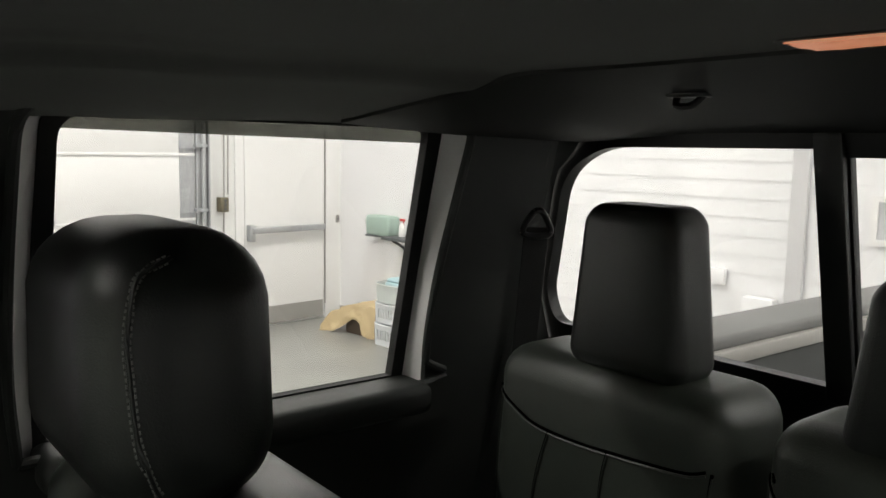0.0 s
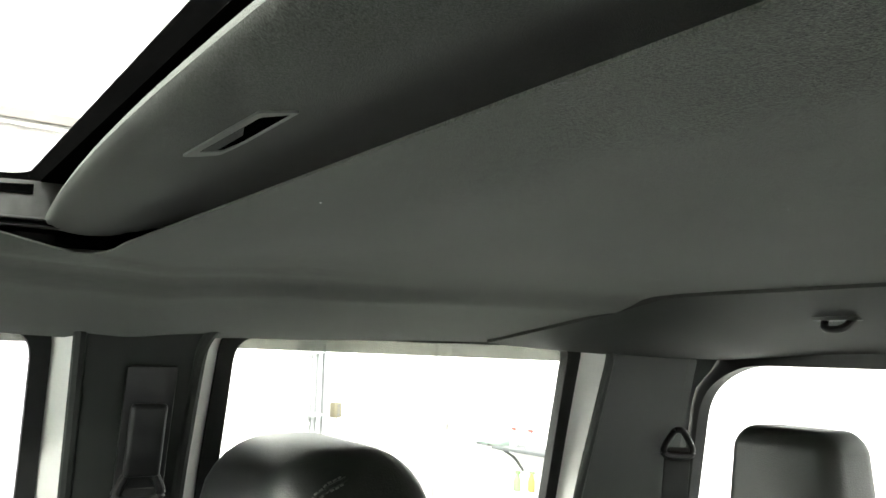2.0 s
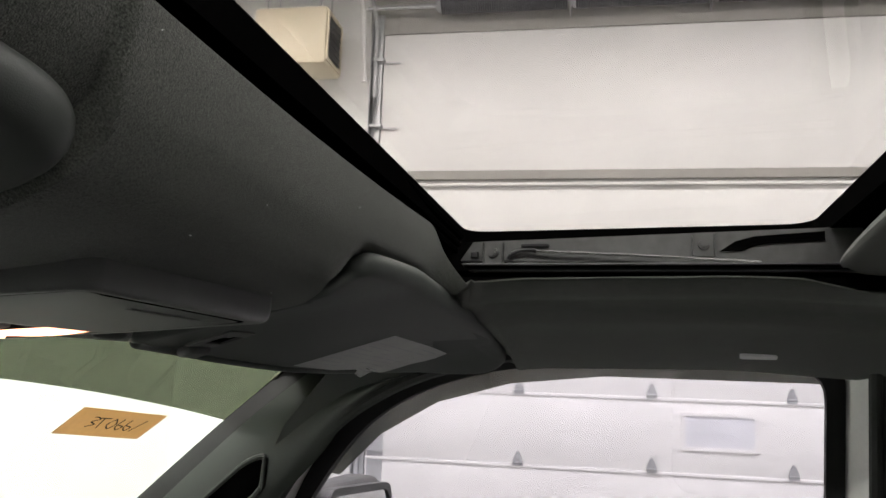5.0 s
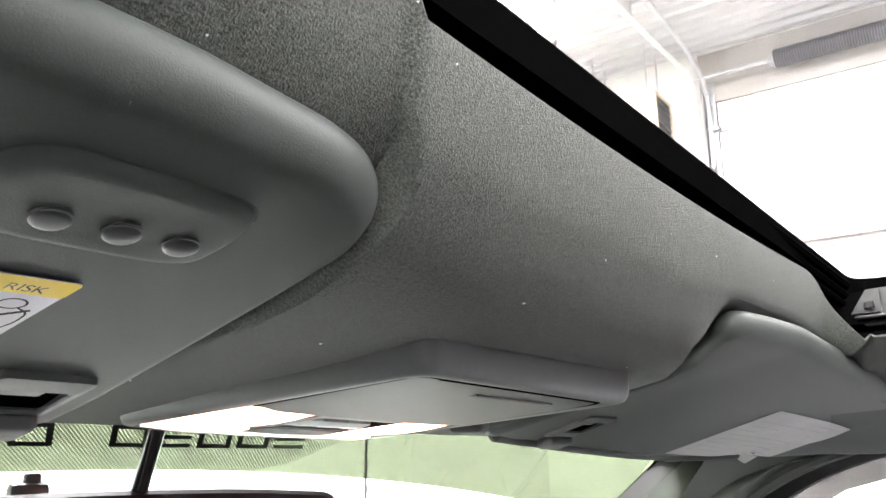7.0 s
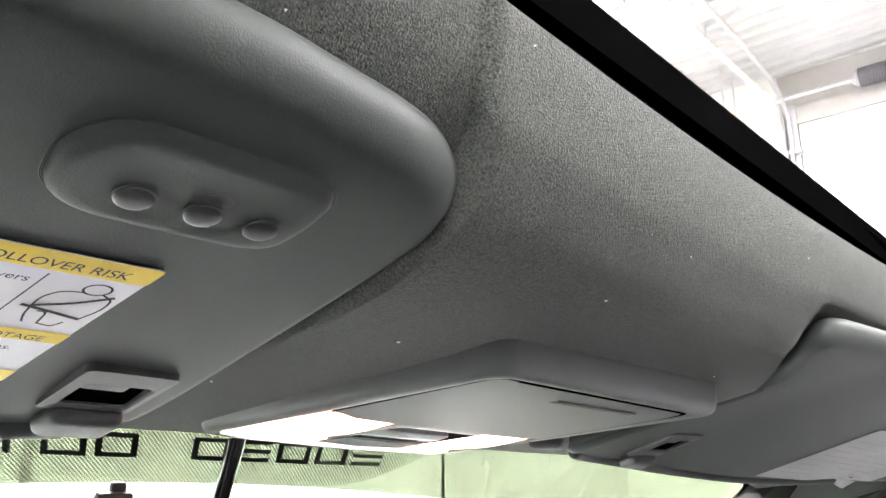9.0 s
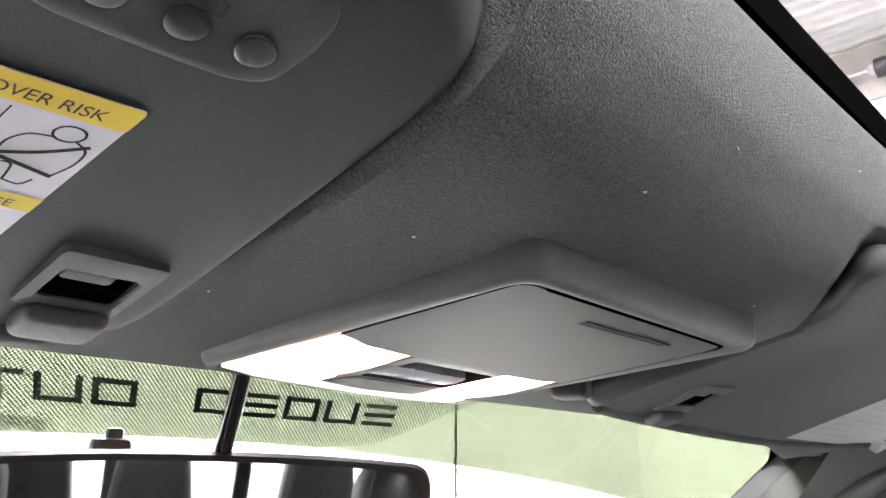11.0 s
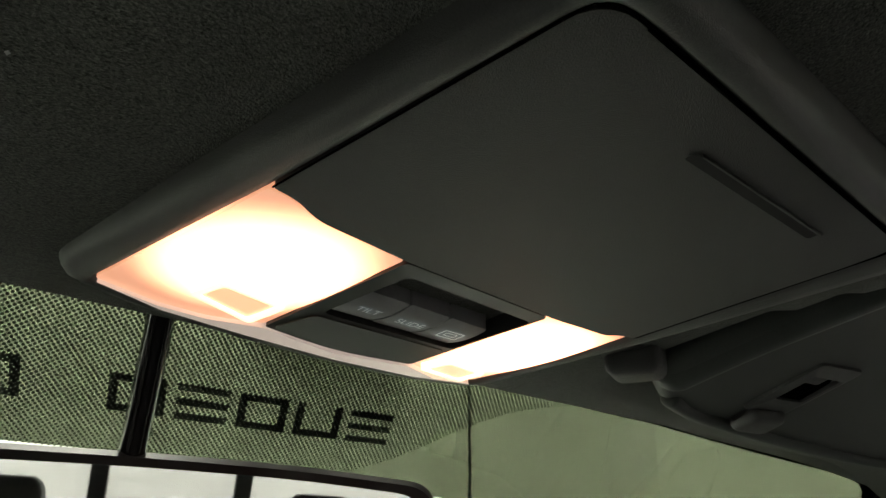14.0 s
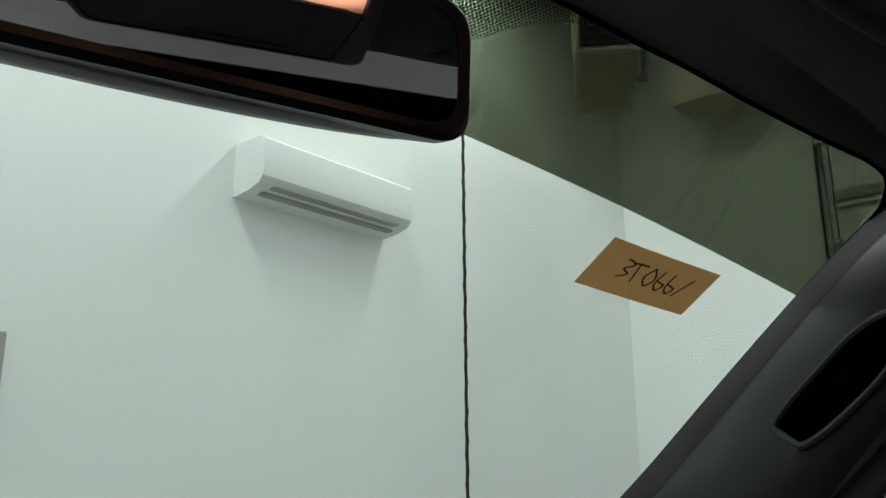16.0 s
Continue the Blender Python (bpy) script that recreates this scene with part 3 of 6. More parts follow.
h, w = 0.024, 0.030
SHAPES = {
    "a": [[(0, h), (w, h)], [(0, h / 2), (w, h / 2)], [(0, 0), (w, 0)]],
    "b": [[(0, h), (0, 0), (w, 0), (w, h)]],
    "f": [[(0, 0), (0, h), (w, h), (w, 0), (0, 0)]],
    "g": [[(0, h), (w, h)], [(w / 2, h), (w / 2, 0)]],
}
for i, key in enumerate("abfaf fbg"):
    if key == " ":
        continue
    bms = [logo_stroke([(a + i * 0.0425, b) for a, b in pts], 0.0056) for pts in SHAPES[key]]
    mark = part("printed_mark", merge(*bms), DOTS_DENSE, windshield, smooth=False)
    uv_sheet(mark, lambda c: (c.x, (1.8 - c.z) * 1.56))
    mark.visible_shadow = False

# back window with a slider in the middle


def back_at(x, z, lift=0.0):
    return (x, 0.326 - 0.25 * (1.769 - z) + lift, z)


back = thing("back_window", Matrix(), "back window with a black-framed middle slider", "window", kind="structure")
side_out = [(0.213, 1.395), (0.213, 1.776), (0.63, 1.774), (0.735, 1.72), (0.835, 1.46), (0.82, 1.395)]
side_r = [0.004, 0.006, 0.05, 0.06, 0.03, 0.03]
for s in (1, -1):
    hole = rounded([(s * a, b) for a, b in side_out], side_r)
    big = rounded([(s * (a + (0.03 if a > 0.3 else -0.02)), b + (0.02 if b > 1.6 else -0.03)) for a, b in side_out], side_r)
    pane = part("side_pane", slab([(a * 1.005, b) for a, b in hole], (), back_at, lambda a, b: (0, -0.004, 0)), REARGLASS, back, "fixed clear pane", smooth=False)
    pane.visible_shadow = False
    part("slider_post", box((s * 0.19 - 0.023, -0.012, 1.37), (s * 0.19 + 0.023, 0.022, 1.80), 0.005, 2, m=Matrix.Translation((0, 0.326 - 0.25 * 1.769, 0)) @ Matrix(((1, 0, 0, 0), (0, 1, 0.25, 0), (0, 0, 1, 0), (0, 0, 0, 1)))), DARK, back, "black slider post")
mid = part("slider_pane", slab(rect(-0.167, 1.39, 0.167, 1.764), (), back_at, lambda a, b: (0, -0.004, 0)), REARGLASS, back, "sliding clear pane", smooth=False)
mid.visible_shadow = False
holes = [rounded([(s * a, b) for a, b in side_out], side_r) for s in (1, -1)] + [rect(-0.167, 1.392, 0.167, 1.764)]
part("back_wall_trim", slab([(-0.90, 0.55), (0.90, 0.55), (0.90, 1.42), (0.79, 1.78), (0.70, 1.84), (-0.70, 1.84), (-0.79, 1.78), (-0.90, 1.42)], holes, lambda a, b: back_at(a, b, 0.012), lambda a, b: (0, -0.03, 0)), DARK, back, "black moulded back wall")

# closing surfaces of the cab
floor_pan = link("cab_floor", box((-0.86, 0.15, 0.75), (0.86, 2.9, 0.8)), DARK)
tagged(floor_pan, "black carpeted cab floor", "floor", kind="structure")
dash = link("dashboard", box((-0.84, 2.36, 0.8), (0.84, 2.98, 1.20), 0.05, 4), PLASTIC)
tagged(dash, "black moulded dashboard under the windshield", "dashboard", kind="structure")

# A-pillar trims with a grab handle slot


def a_pillar(s):
    ob = thing("front_pillar", Matrix(), "grey moulded windshield pillar trim with a recessed grip", "pillar trim", kind="structure")
    glass_edge = [(0.785, 2.22, 1.855), (0.776, 2.302, 1.785), (0.770, 2.402, 1.70), (0.776, 2.508, 1.61), (0.784, 2.61, 1.522), (0.79, 2.755, 1.397), (0.84, 2.95, 1.22)]
    door_edge = [(0.652, 1.99, 1.797), (0.653, 2.021, 1.782), (0.656, 2.085, 1.771), (0.673, 2.157, 1.708), (0.688, 2.206, 1.650), (0.727, 2.365, 1.50), (0.80, 2.64, 1.22)]
    ge, de = [smooth_line([Vector(p) for p in e], 5) for e in (glass_edge, door_edge)]

    def at(i, t, lift=0.0):
        k = min(len(ge) - 2, int(i))
        f = i - k
        g, d = ge[k].lerp(ge[k + 1], f), de[k].lerp(de[k + 1], f)
        p = d.lerp(g, t)
        bulge = 0.032 * math.sin(math.pi * t) ** 0.8 * min(1, 0.25 + i / 12) + lift
        return Vector((s * (p.x - 0.72 * bulge), p.y - 0.55 * bulge, p.z - 0.15 * bulge))

    part("trim", grid(at, steps(0, len(ge) - 1, 36), steps(0, 1, 14)), PILLARPLASTIC, ob)
    part("glass_seal", grid(lambda i, t: at(i, t, 0.0016), steps(0, len(ge) - 1, 36), steps(0.82, 1, 5)), RUBBER, ob, "black seal along the glass")
    # the grip: a long rounded slot that slants down the trim, with a soft rim
    corners = [(20.9, 10.9), (23.3, 5.3), (21.3, 3.7), (15.7, 7.9), (16.1, 9.7)]
    loop = rounded(corners, [1.6, 1.6, 1.6, 1.2, 1.2], 7)
    part("grip_rim", tube([at(i, t / 20, 0.0015) for i, t in loop + loop[:1]], 0.0045, 8), PILLARPLASTIC, ob)
    # shadow in the grip is a near-black sheet laid on the trim
    part("grip_recess", slab(loop, (), lambda i, t: at(i, t / 20, 0.003), None, fine=1.2), SEAL, ob, "black sheet for the shadow in the grip")
    return ob


a_pillar(1)
a_pillar(-1)

# trim between the headliner and the glass
HEADER_LOW = [(0.0, 1.848), (0.30, 1.841), (0.44, 1.834), (0.60, 1.820), (0.70, 1.811), (0.76, 1.800)]


def header_at(x, t):
    z1 = lerp(HEADER_LOW, abs(x))
    g = Vector(shield(x, z1, 0.004))
    h0 = Vector((x, 2.235 - 0.05 * x * x, roof_z(min(0.69, max(-0.69, x)), 2.235) + 0.004))
    p = h0.lerp(g, t)
    p.z -= 0.010 * math.sin(math.pi * t) * min(1, max(0, (abs(x) - 0.25) / 0.2))
    return p


front_header = link("front_header", grid(header_at, steps(-0.77, 0.77, 44), steps(0, 1, 8), thick=(0, 0, 0.006)), TRIM)
tagged(front_header, "dark trim strip along the top of the windshield", "header trim", kind="structure")

# black ceramic edge of the glass, rounded at the upper corners
EDGE_LOW = [(0.0, 1.846), (0.30, 1.8385), (0.44, 1.8315), (0.60, 1.8175), (0.70, 1.8085), (0.735, 1.802), (0.752, 1.793), (0.763, 1.782), (0.771, 1.766), (0.79, 1.70)]
part("edge_band", grid(lambda x, t: shield(x, lerp(EDGE_LOW, abs(x)) * (1 - t) + 1.868 * t, 0.0048), steps(-0.79, 0.79, 120), steps(0, 1, 3)), SEAL, windshield, "black ceramic edge band", smooth=False)

# lint and pale flecks on the fabric
random.seed(11)
flecks = bmesh.new()
spots = [(0.026, 1.439), (-0.051, 1.951), (-0.159, 2.116), (-0.12, 2.02), (0.03, 2.0)] + [(random.uniform(-0.35, 0.4), random.choice((random.uniform(0.85, 1.43), random.uniform(1.9, 2.03)))) for _ in range(26)]
for k, (x, y) in enumerate(spots):
    p = Vector(headliner_at(x, y))
    r = 0.0012 if k < 5 else random.uniform(0.0003, 0.0007)
    a = random.uniform(0, 3.1)
    d, e = Vector((math.cos(a), math.sin(a), 0)) * r, Vector((-math.sin(a), math.cos(a), 0)) * r * random.uniform(0.4, 0.9)
    top = flecks.verts.new(p + Vector((0, 0, -0.0011)))
    base = [flecks.verts.new(p + v + Vector((0, 0, -0.0003))) for v in (d, e, -d, -e)]
    for i in range(4):
        flecks.faces.new((base[i], base[(i + 1) % 4], top))
lint = link("lint", flecks, PALEGREY, smooth=False)
tagged(lint, "tiny pale lint flecks caught on the headliner", "lint", kind="stuff")

from mathutils.bvhtree import BVHTree

# ---------- sunroof ----------
sunroof = thing("sunroof", Matrix(), "open-shaded sunroof with black seals and a fabric shade pushed back", "sunroof")
pane = part("glass_panel", slab(rounded(rect(-0.61, 1.49, 0.61, 1.95), 0.03), (), lambda x, y: (x, y, 1.976 - 0.03 * x * x - 0.02 * (y - 1.3) ** 2), lambda x, y: (0, 0, 0.004), fine=0.3), SUNGLASS, sunroof, "clear sunroof glass", smooth=False)
pane.visible_shadow = False
part("outer_seal", slab(rounded(rect(-0.66, 1.42, 0.66, 2.02), 0.05), [rounded([(-0.552, 1.530), (0.552, 1.530), (0.575, 1.912), (-0.575, 1.912)], 0.035)], lambda x, y: (x, y, 1.940), lambda x, y: (0, 0, 0.022)), SEAL, sunroof, "black rubber seal")
wb = bmesh.new()
wl = [[wb.verts.new((p[0], p[1], z)) for p in rounded(r, 0.04)] for r, z in ((rect(-0.436, 1.36, 0.436, 1.957), 1.8765), (rect(-0.45, 1.36, 0.45, 1.952), 1.897), (rect(-0.47, 1.36, 0.47, 1.948), 1.905), (rect(-0.55, 1.38, 0.55, 1.940), 1.945))]
for p, q in zip(wl, wl[1:]):
    for i in range(len(p)):
        wb.faces.new((p[i], p[(i + 1) % len(p)], q[(i + 1) % len(p)], q[i]))
part("well_wall", wb, SEAL, sunroof, "black well between headliner and roof")
part("well_plate", slab(rect(-0.62, 1.30, 0.62, 2.0), [rounded(rect(-0.436, 1.36, 0.436, 1.955), 0.03)], lambda x, y: (x, y, 1.8945), lambda x, y: (0, 0, 0.002)), SEAL, sunroof, smooth=False)
# front channel: stepped black strips under the forward edge
for y0, z0, r in ((1.917, 1.956, 0.005), (1.920, 1.947, 0.005), (1.922, 1.939, 0.004)):
    part("front_channel", tube([(-0.50, y0 - 0.01, z0 - 0.012), (-0.25, y0, z0), (0, y0 + 0.002, z0), (0.25, y0, z0), (0.50, y0 - 0.01, z0 - 0.012)], r, 8), SEAL, sunroof)


def roof_rail(s):
    side = Matrix.Diagonal((s, 1, 1, 1))
    wall = lambda x: (lambda y, z: (s * x, y, z))
    out = lambda d: (lambda y, z: (s * d, 0, 0))
    rail = part("side_track", slab([(1.50, 1.904), (1.898, 1.908), (1.884, 1.9295), (1.50, 1.9415)], (), wall(0.4575), out(0.004)), STEEL, sunroof, "grey steel sunroof track")
    part("track_ledge", box((0.441, 1.50, 1.9005), (0.460, 1.893, 1.9035), 0.001, 1, m=side), STEEL, rail)
    part("track_lip", box((0.436, 1.50, 1.893), (0.455, 1.885, 1.8965), 0.0012, 1, m=side), DARK, rail)
    part("pull_rod", tube([(s * 0.450, 1.815, 1.9175), (s * 0.4495, 1.72, 1.9125), (s * 0.449, 1.595, 1.9045)], 0.0016, 8), CHROME, rail, "thin bright pull rod")
    for y, z in ((1.862, 1.9165), (1.6475, 1.9235)):
        bracket = part("bolt_plate", slab([(y - 0.011, z - 0.012), (y + 0.011, z - 0.012), (y + 0.010, z + 0.011), (y - 0.010, z + 0.011)], (), wall(0.4545), out(0.0035)), STEEL, rail)
        for e in (-1, 1):
            part("plate_flange", box((0.4505, y + e * 0.0105 - 0.0008, z - 0.012), (0.4575, y + e * 0.0105 + 0.0008, z + 0.011), 0.0004, 1, m=side), STEEL, bracket)
        part("bolt", merge(cyl((s * 0.4555, y, z), (s * 0.4515, y, z), 0.0058, 0.0052, 12), cyl((s * 0.452, y, z), (s * 0.4495, y, z), 0.0032, 0.0032, 6)), STEEL, bracket)
    part("guide_block", slab([(1.632, 1.9170), (1.618, 1.9270), (1.600, 1.9320), (1.535, 1.9365), (1.535, 1.9275), (1.585, 1.9250), (1.600, 1.9225), (1.612, 1.9170)], (), wall(0.4545), out(0.003)), SEAL, rail, "black plastic guide")
    part("guide_clip", box((0.4535, 1.802, 1.9225), (0.4575, 1.832, 1.927), 0.001, 1, m=side), DARK, rail)
    part("rod_hook", tube([(s * 0.4535, 1.845, 1.909), (s * 0.4525, 1.842, 1.914), (s * 0.4515, 1.834, 1.918), (s * 0.4505, 1.822, 1.919), (s * 0.450, 1.815, 1.9175)], 0.0022, 8), DARK, rail)
    part("cable_clip", box((0.453, 1.878, 1.911), (0.4575, 1.886, 1.918), 0.001, 1, m=side), DARK, rail)


roof_rail(1)
roof_rail(-1)
# fabric shade with a rolled front lip and a finger pull
SHADE = [(1.5490, 1.9065), (1.5505, 1.9030), (1.548, 1.8985), (1.541, 1.8945), (1.529, 1.8915), (1.512, 1.890), (1.494, 1.8915), (1.476, 1.896), (1.455, 1.903), (1.42, 1.913), (1.30, 1.92), (1.1, 1.924)]


def shade_at(x, i):
    y, z = SHADE[i]
    return (x, y - 0.1 * (x + 0.06) ** 2, z)


shade = part("shade_panel", grid(shade_at, steps(-0.447, 0.447, 40), list(range(len(SHADE))), thick=(0, -0.002, 0.004)), SHADECLOTH, sunroof, "charcoal fabric sun shade")


def pull_at(x, y, lift=0.0):
    return (x, y, smoothed(sorted(SHADE[2:]), y + 0.1 * (x + 0.06) ** 2, 0.006) - lift)


outer = rounded([(0.030, 1.5185), (-0.080, 1.5178), (-0.0905, 1.5035), (-0.02, 1.5020), (0.012, 1.5035)], 0.003)
inner = rounded([(0.012, 1.5150), (-0.074, 1.5148), (-0.0855, 1.5048), (-0.022, 1.5035), (0.002, 1.5052)], 0.003)
part("finger_pull", slab(outer, [inner], lambda a, b: pull_at(a, b, 0.0014), lambda a, b: (0, 0, 0.003), fine=0.012), PULLGREY, shade, "grey plastic finger pull rim")
# nothing is sunk: a black sheet gives the shadow, a paler patch the floor
part("pull_recess", slab(inner, (), lambda a, b: pull_at(a, b, 0.0006), None, fine=0.012), SEAL, shade, "black sheet for the shadow in the finger pull")
part("pull_floor", slab([(0.010, 1.5142), (-0.052, 1.5142), (-0.036, 1.5090), (0.004, 1.5085)], (), lambda a, b: pull_at(a, b, 0.0010), None, fine=0.012), TRIM, shade)

for child in sunroof.children_recursive:
    for vert in child.data.vertices:
        vert.co.y = skewed(vert.co.x, vert.co.y)

# ---------- overhead console ----------


def console_at(x, y, lift=0.0):
    return (x, y, 1.9824 - 0.0131 * x - 0.0823 * y - lift)


console = thing("overhead_console", Matrix(), "dark plastic overhead console with two lit map lamps", "overhead console")
foot = rounded([(-0.114, 2.217), (-0.0962, 2.115), (-0.0735, 1.990), (0.157, 2.003), (0.139, 2.142), (0.121, 2.236), (0.082, 2.2465), (0.03, 2.2475), (-0.03, 2.2425), (-0.076, 2.2345)], [0.012, 0.01, 0.012, 0.012, 0.03, 0.014, 0.03, 0.03, 0.03, 0.03], 6)
rim = rounded([(-0.0965, 2.2195), (-0.0804, 2.1190), (-0.0670, 2.0008), (0.1266, 2.0124), (0.1258, 2.137), (0.1135, 2.2325), (0.078, 2.2402), (0.03, 2.2415), (-0.022, 2.2365), (-0.064, 2.2290)], [0.002, 0.002, 0.014, 0.010, 0.004, 0.006, 0.02, 0.03, 0.03, 0.02], 6)
b = bmesh.new()
loops = []
for mix, lift in ((0.0, -0.03), (0.0, -0.012), (0.015, -0.0075), (0.06, -0.0038), (0.13, -0.0014), (0.25, 0.0004), (0.5, 0.0012), (0.78, 0.0008), (0.94, 0.0), (1.0, -0.0012), (1.0, -0.010)):
    loops.append([b.verts.new(console_at(*f.lerp(r, mix), lift)) for f, r in zip(foot, rim)])
for p, q in zip(loops, loops[1:]):
    for i in range(len(p)):
        b.faces.new((p[i], p[(i + 1) % len(p)], q[(i + 1) % len(p)], q[i]))
part("housing", b, HOUSING, console, "grained charcoal housing", angle=50)
LENS_L = rounded([(-0.0955, 2.2180), (-0.0800, 2.1225), (-0.0700, 2.1235), (-0.0580, 2.1300), (-0.0128, 2.1365), (-0.0205, 2.2225), (-0.045, 2.2290), (-0.066, 2.2272)], [0.002, 0.002, 0.01, 0.01, 0.003, 0.002, 0.02, 0.02], 4)
LENS_R = rounded([(0.0672, 2.2272), (0.0752, 2.1422), (0.112, 2.1420), (0.117, 2.1372), (0.1245, 2.1370), (0.1118, 2.2312), (0.09, 2.2350)], [0.003, 0.003, 0.006, 0.004, 0.003, 0.006, 0.02], 4)
DOOR = rounded([(-0.0795, 2.1205), (-0.0662, 2.0018), (0.1258, 2.0132), (0.1248, 2.1352), (0.1165, 2.1355), (0.111, 2.1402), (0.0750, 2.1405), (-0.0118, 2.1345), (-0.0575, 2.1280), (-0.0695, 2.1215)], [0.002, 0.013, 0.009, 0.003, 0.004, 0.005, 0.003, 0.004, 0.01, 0.01], 5)
SWITCH = rounded([(-0.0195, 2.2235), (-0.0118, 2.1368), (0.0742, 2.1430), (0.0662, 2.2270), (0.024, 2.2325)], [0.002, 0.003, 0.003, 0.002, 0.02], 3)
SWITCH_HOLE = rounded([(-0.0085, 2.1960), (-0.0030, 2.1462), (0.0725, 2.1512), (0.0672, 2.1985)], 0.004)


def door_lift(x, y):
    """The bin door dips along its side and back edge and swells to a flat middle."""
    side = (x + 0.080 - 0.112 * (2.12 - y)) / 0.030
    rear = (y - 2.002 - 0.06 * (x + 0.066)) / 0.022
    ease = lambda e: 1 - (1 - min(1, max(0, e))) ** 2
    return -0.0002 + 0.0014 * ease(side) * (0.3 + 0.7 * ease(rear))


backing = part("backing", slab(rim, (), lambda a, b: console_at(a, b, -0.012), None), DARK, console)
glove = part("bin_door", slab(DOOR, (), lambda a, b: console_at(a, b, door_lift(a, b)), lambda a, b: (0, 0, 0.012), fine=0.009), PLASTIC, console, "grained storage bin door")
# the thin dark joint round the door's free edges
part("door_joint", tube([console_at(x, y, 0.0004) for x, y in smooth_line([Vector(p) for p in ((-0.0800, 2.1195), (-0.0745, 2.07), (-0.0682, 2.012), (-0.0660, 2.0045), (-0.0605, 2.0016), (-0.05, 2.0022))], 5)], 0.00036, 6), SEAL, console)
part("door_joint", tube([console_at(x, y, 0.0005) for x, y in smooth_line([Vector(p) for p in ((-0.05, 2.0022), (0.03, 2.0070), (0.115, 2.0121), (0.1235, 2.0138), (0.1262, 2.020), (0.1262, 2.04), (0.1258, 2.134))], 5)], 0.0008, 6), SEAL, console)
# the slot is not cut; a black strip on the door gives its shadow
part("finger_slot", slab(rounded([(0.0045, 2.0288), (0.0048, 2.0246), (0.0878, 2.0272), (0.0875, 2.0314)], 0.0012), (), lambda a, b: console_at(a, b, door_lift(a, b) + 0.0005), None, fine=0.012), RUBBER, glove, "narrow black strip for the shadow in the slot", smooth=False)
part("slot_lip", slab(rounded([(0.0075, 2.0246), (0.0075, 2.0239), (0.0890, 2.0265), (0.0890, 2.0272)], 0.0004), (), lambda a, b: console_at(a, b, door_lift(a, b) + 0.0011), lambda a, b: (0, 0, 0.001), fine=0.012), PLASTIC, glove)


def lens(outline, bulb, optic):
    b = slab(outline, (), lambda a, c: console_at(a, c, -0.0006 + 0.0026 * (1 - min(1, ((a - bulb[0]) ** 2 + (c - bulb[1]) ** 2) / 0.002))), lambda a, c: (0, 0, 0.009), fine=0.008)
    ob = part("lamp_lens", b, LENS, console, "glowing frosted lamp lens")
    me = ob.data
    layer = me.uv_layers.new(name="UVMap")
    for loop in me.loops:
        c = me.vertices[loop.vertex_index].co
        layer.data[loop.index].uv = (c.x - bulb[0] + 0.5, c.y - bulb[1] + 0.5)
    # clear moulded optic near the front edge: a sunk window with a raised rim
    cx, cy = sum(p[0] for p in optic) / 4, sum(p[1] for p in optic) / 4
    inner = [(a * 0.8 + cx * 0.2, c * 0.8 + cy * 0.2) for a, c in optic]
    part("optic_face", slab(rounded(optic, 0.003), (), lambda a, c: console_at(a, c, 0.0016), None), FACE, ob, "paler moulded window", smooth=False)
    part("lens_optic", slab(rounded(optic, 0.003), [rounded(inner, 0.002)], lambda a, c: console_at(a, c, 0.0026), lambda a, c: (0, 0, 0.003)), OPTIC, ob, "clear moulded optic")
    return ob


# lamp light seen in optic, lip and window is put in as emission
OPTIC = lamp_mat("clear_optic", (1.0, 0.62, 0.42), 1.7)
LIPGLOW = lamp_mat("glowing_lip", (1.0, 0.80, 0.78), 0.24)
FACE = lamp_mat("lit_window", (1.0, 0.44, 0.27), 0.9)
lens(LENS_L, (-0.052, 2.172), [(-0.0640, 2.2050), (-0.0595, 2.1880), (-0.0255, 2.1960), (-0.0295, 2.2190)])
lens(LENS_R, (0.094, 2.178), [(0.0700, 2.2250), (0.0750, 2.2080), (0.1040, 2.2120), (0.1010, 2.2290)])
# the lip is no lamp; its brightness is emission in the material
part("front_lip", slab(rounded([(-0.0945, 2.2185), (-0.066, 2.2268), (-0.045, 2.2285), (-0.0205, 2.2240), (0.024, 2.2338), (0.0665, 2.2285), (0.09, 2.2362), (0.111, 2.2322), (0.1128, 2.2335), (0.078, 2.2402), (0.03, 2.2412), (-0.022, 2.2362), (-0.064, 2.2302)], 0.0006), (), lambda a, b: console_at(a, b, 0.0010), lambda a, b: (0, 0, 0.010)), LIPGLOW, console, "pale front lip with a glow put into its material")
panel = part("switch_panel", slab(SWITCH, [SWITCH_HOLE], lambda a, b: console_at(a, b, 0.0002), lambda a, b: (0, 0, 0.012)), DARK, console, "dark switch surround")
part("switch_well", slab(SWITCH_HOLE, (), lambda a, b: console_at(a, b, -0.010), None), GLOSSBLACK, panel, "gloss black switch recess")
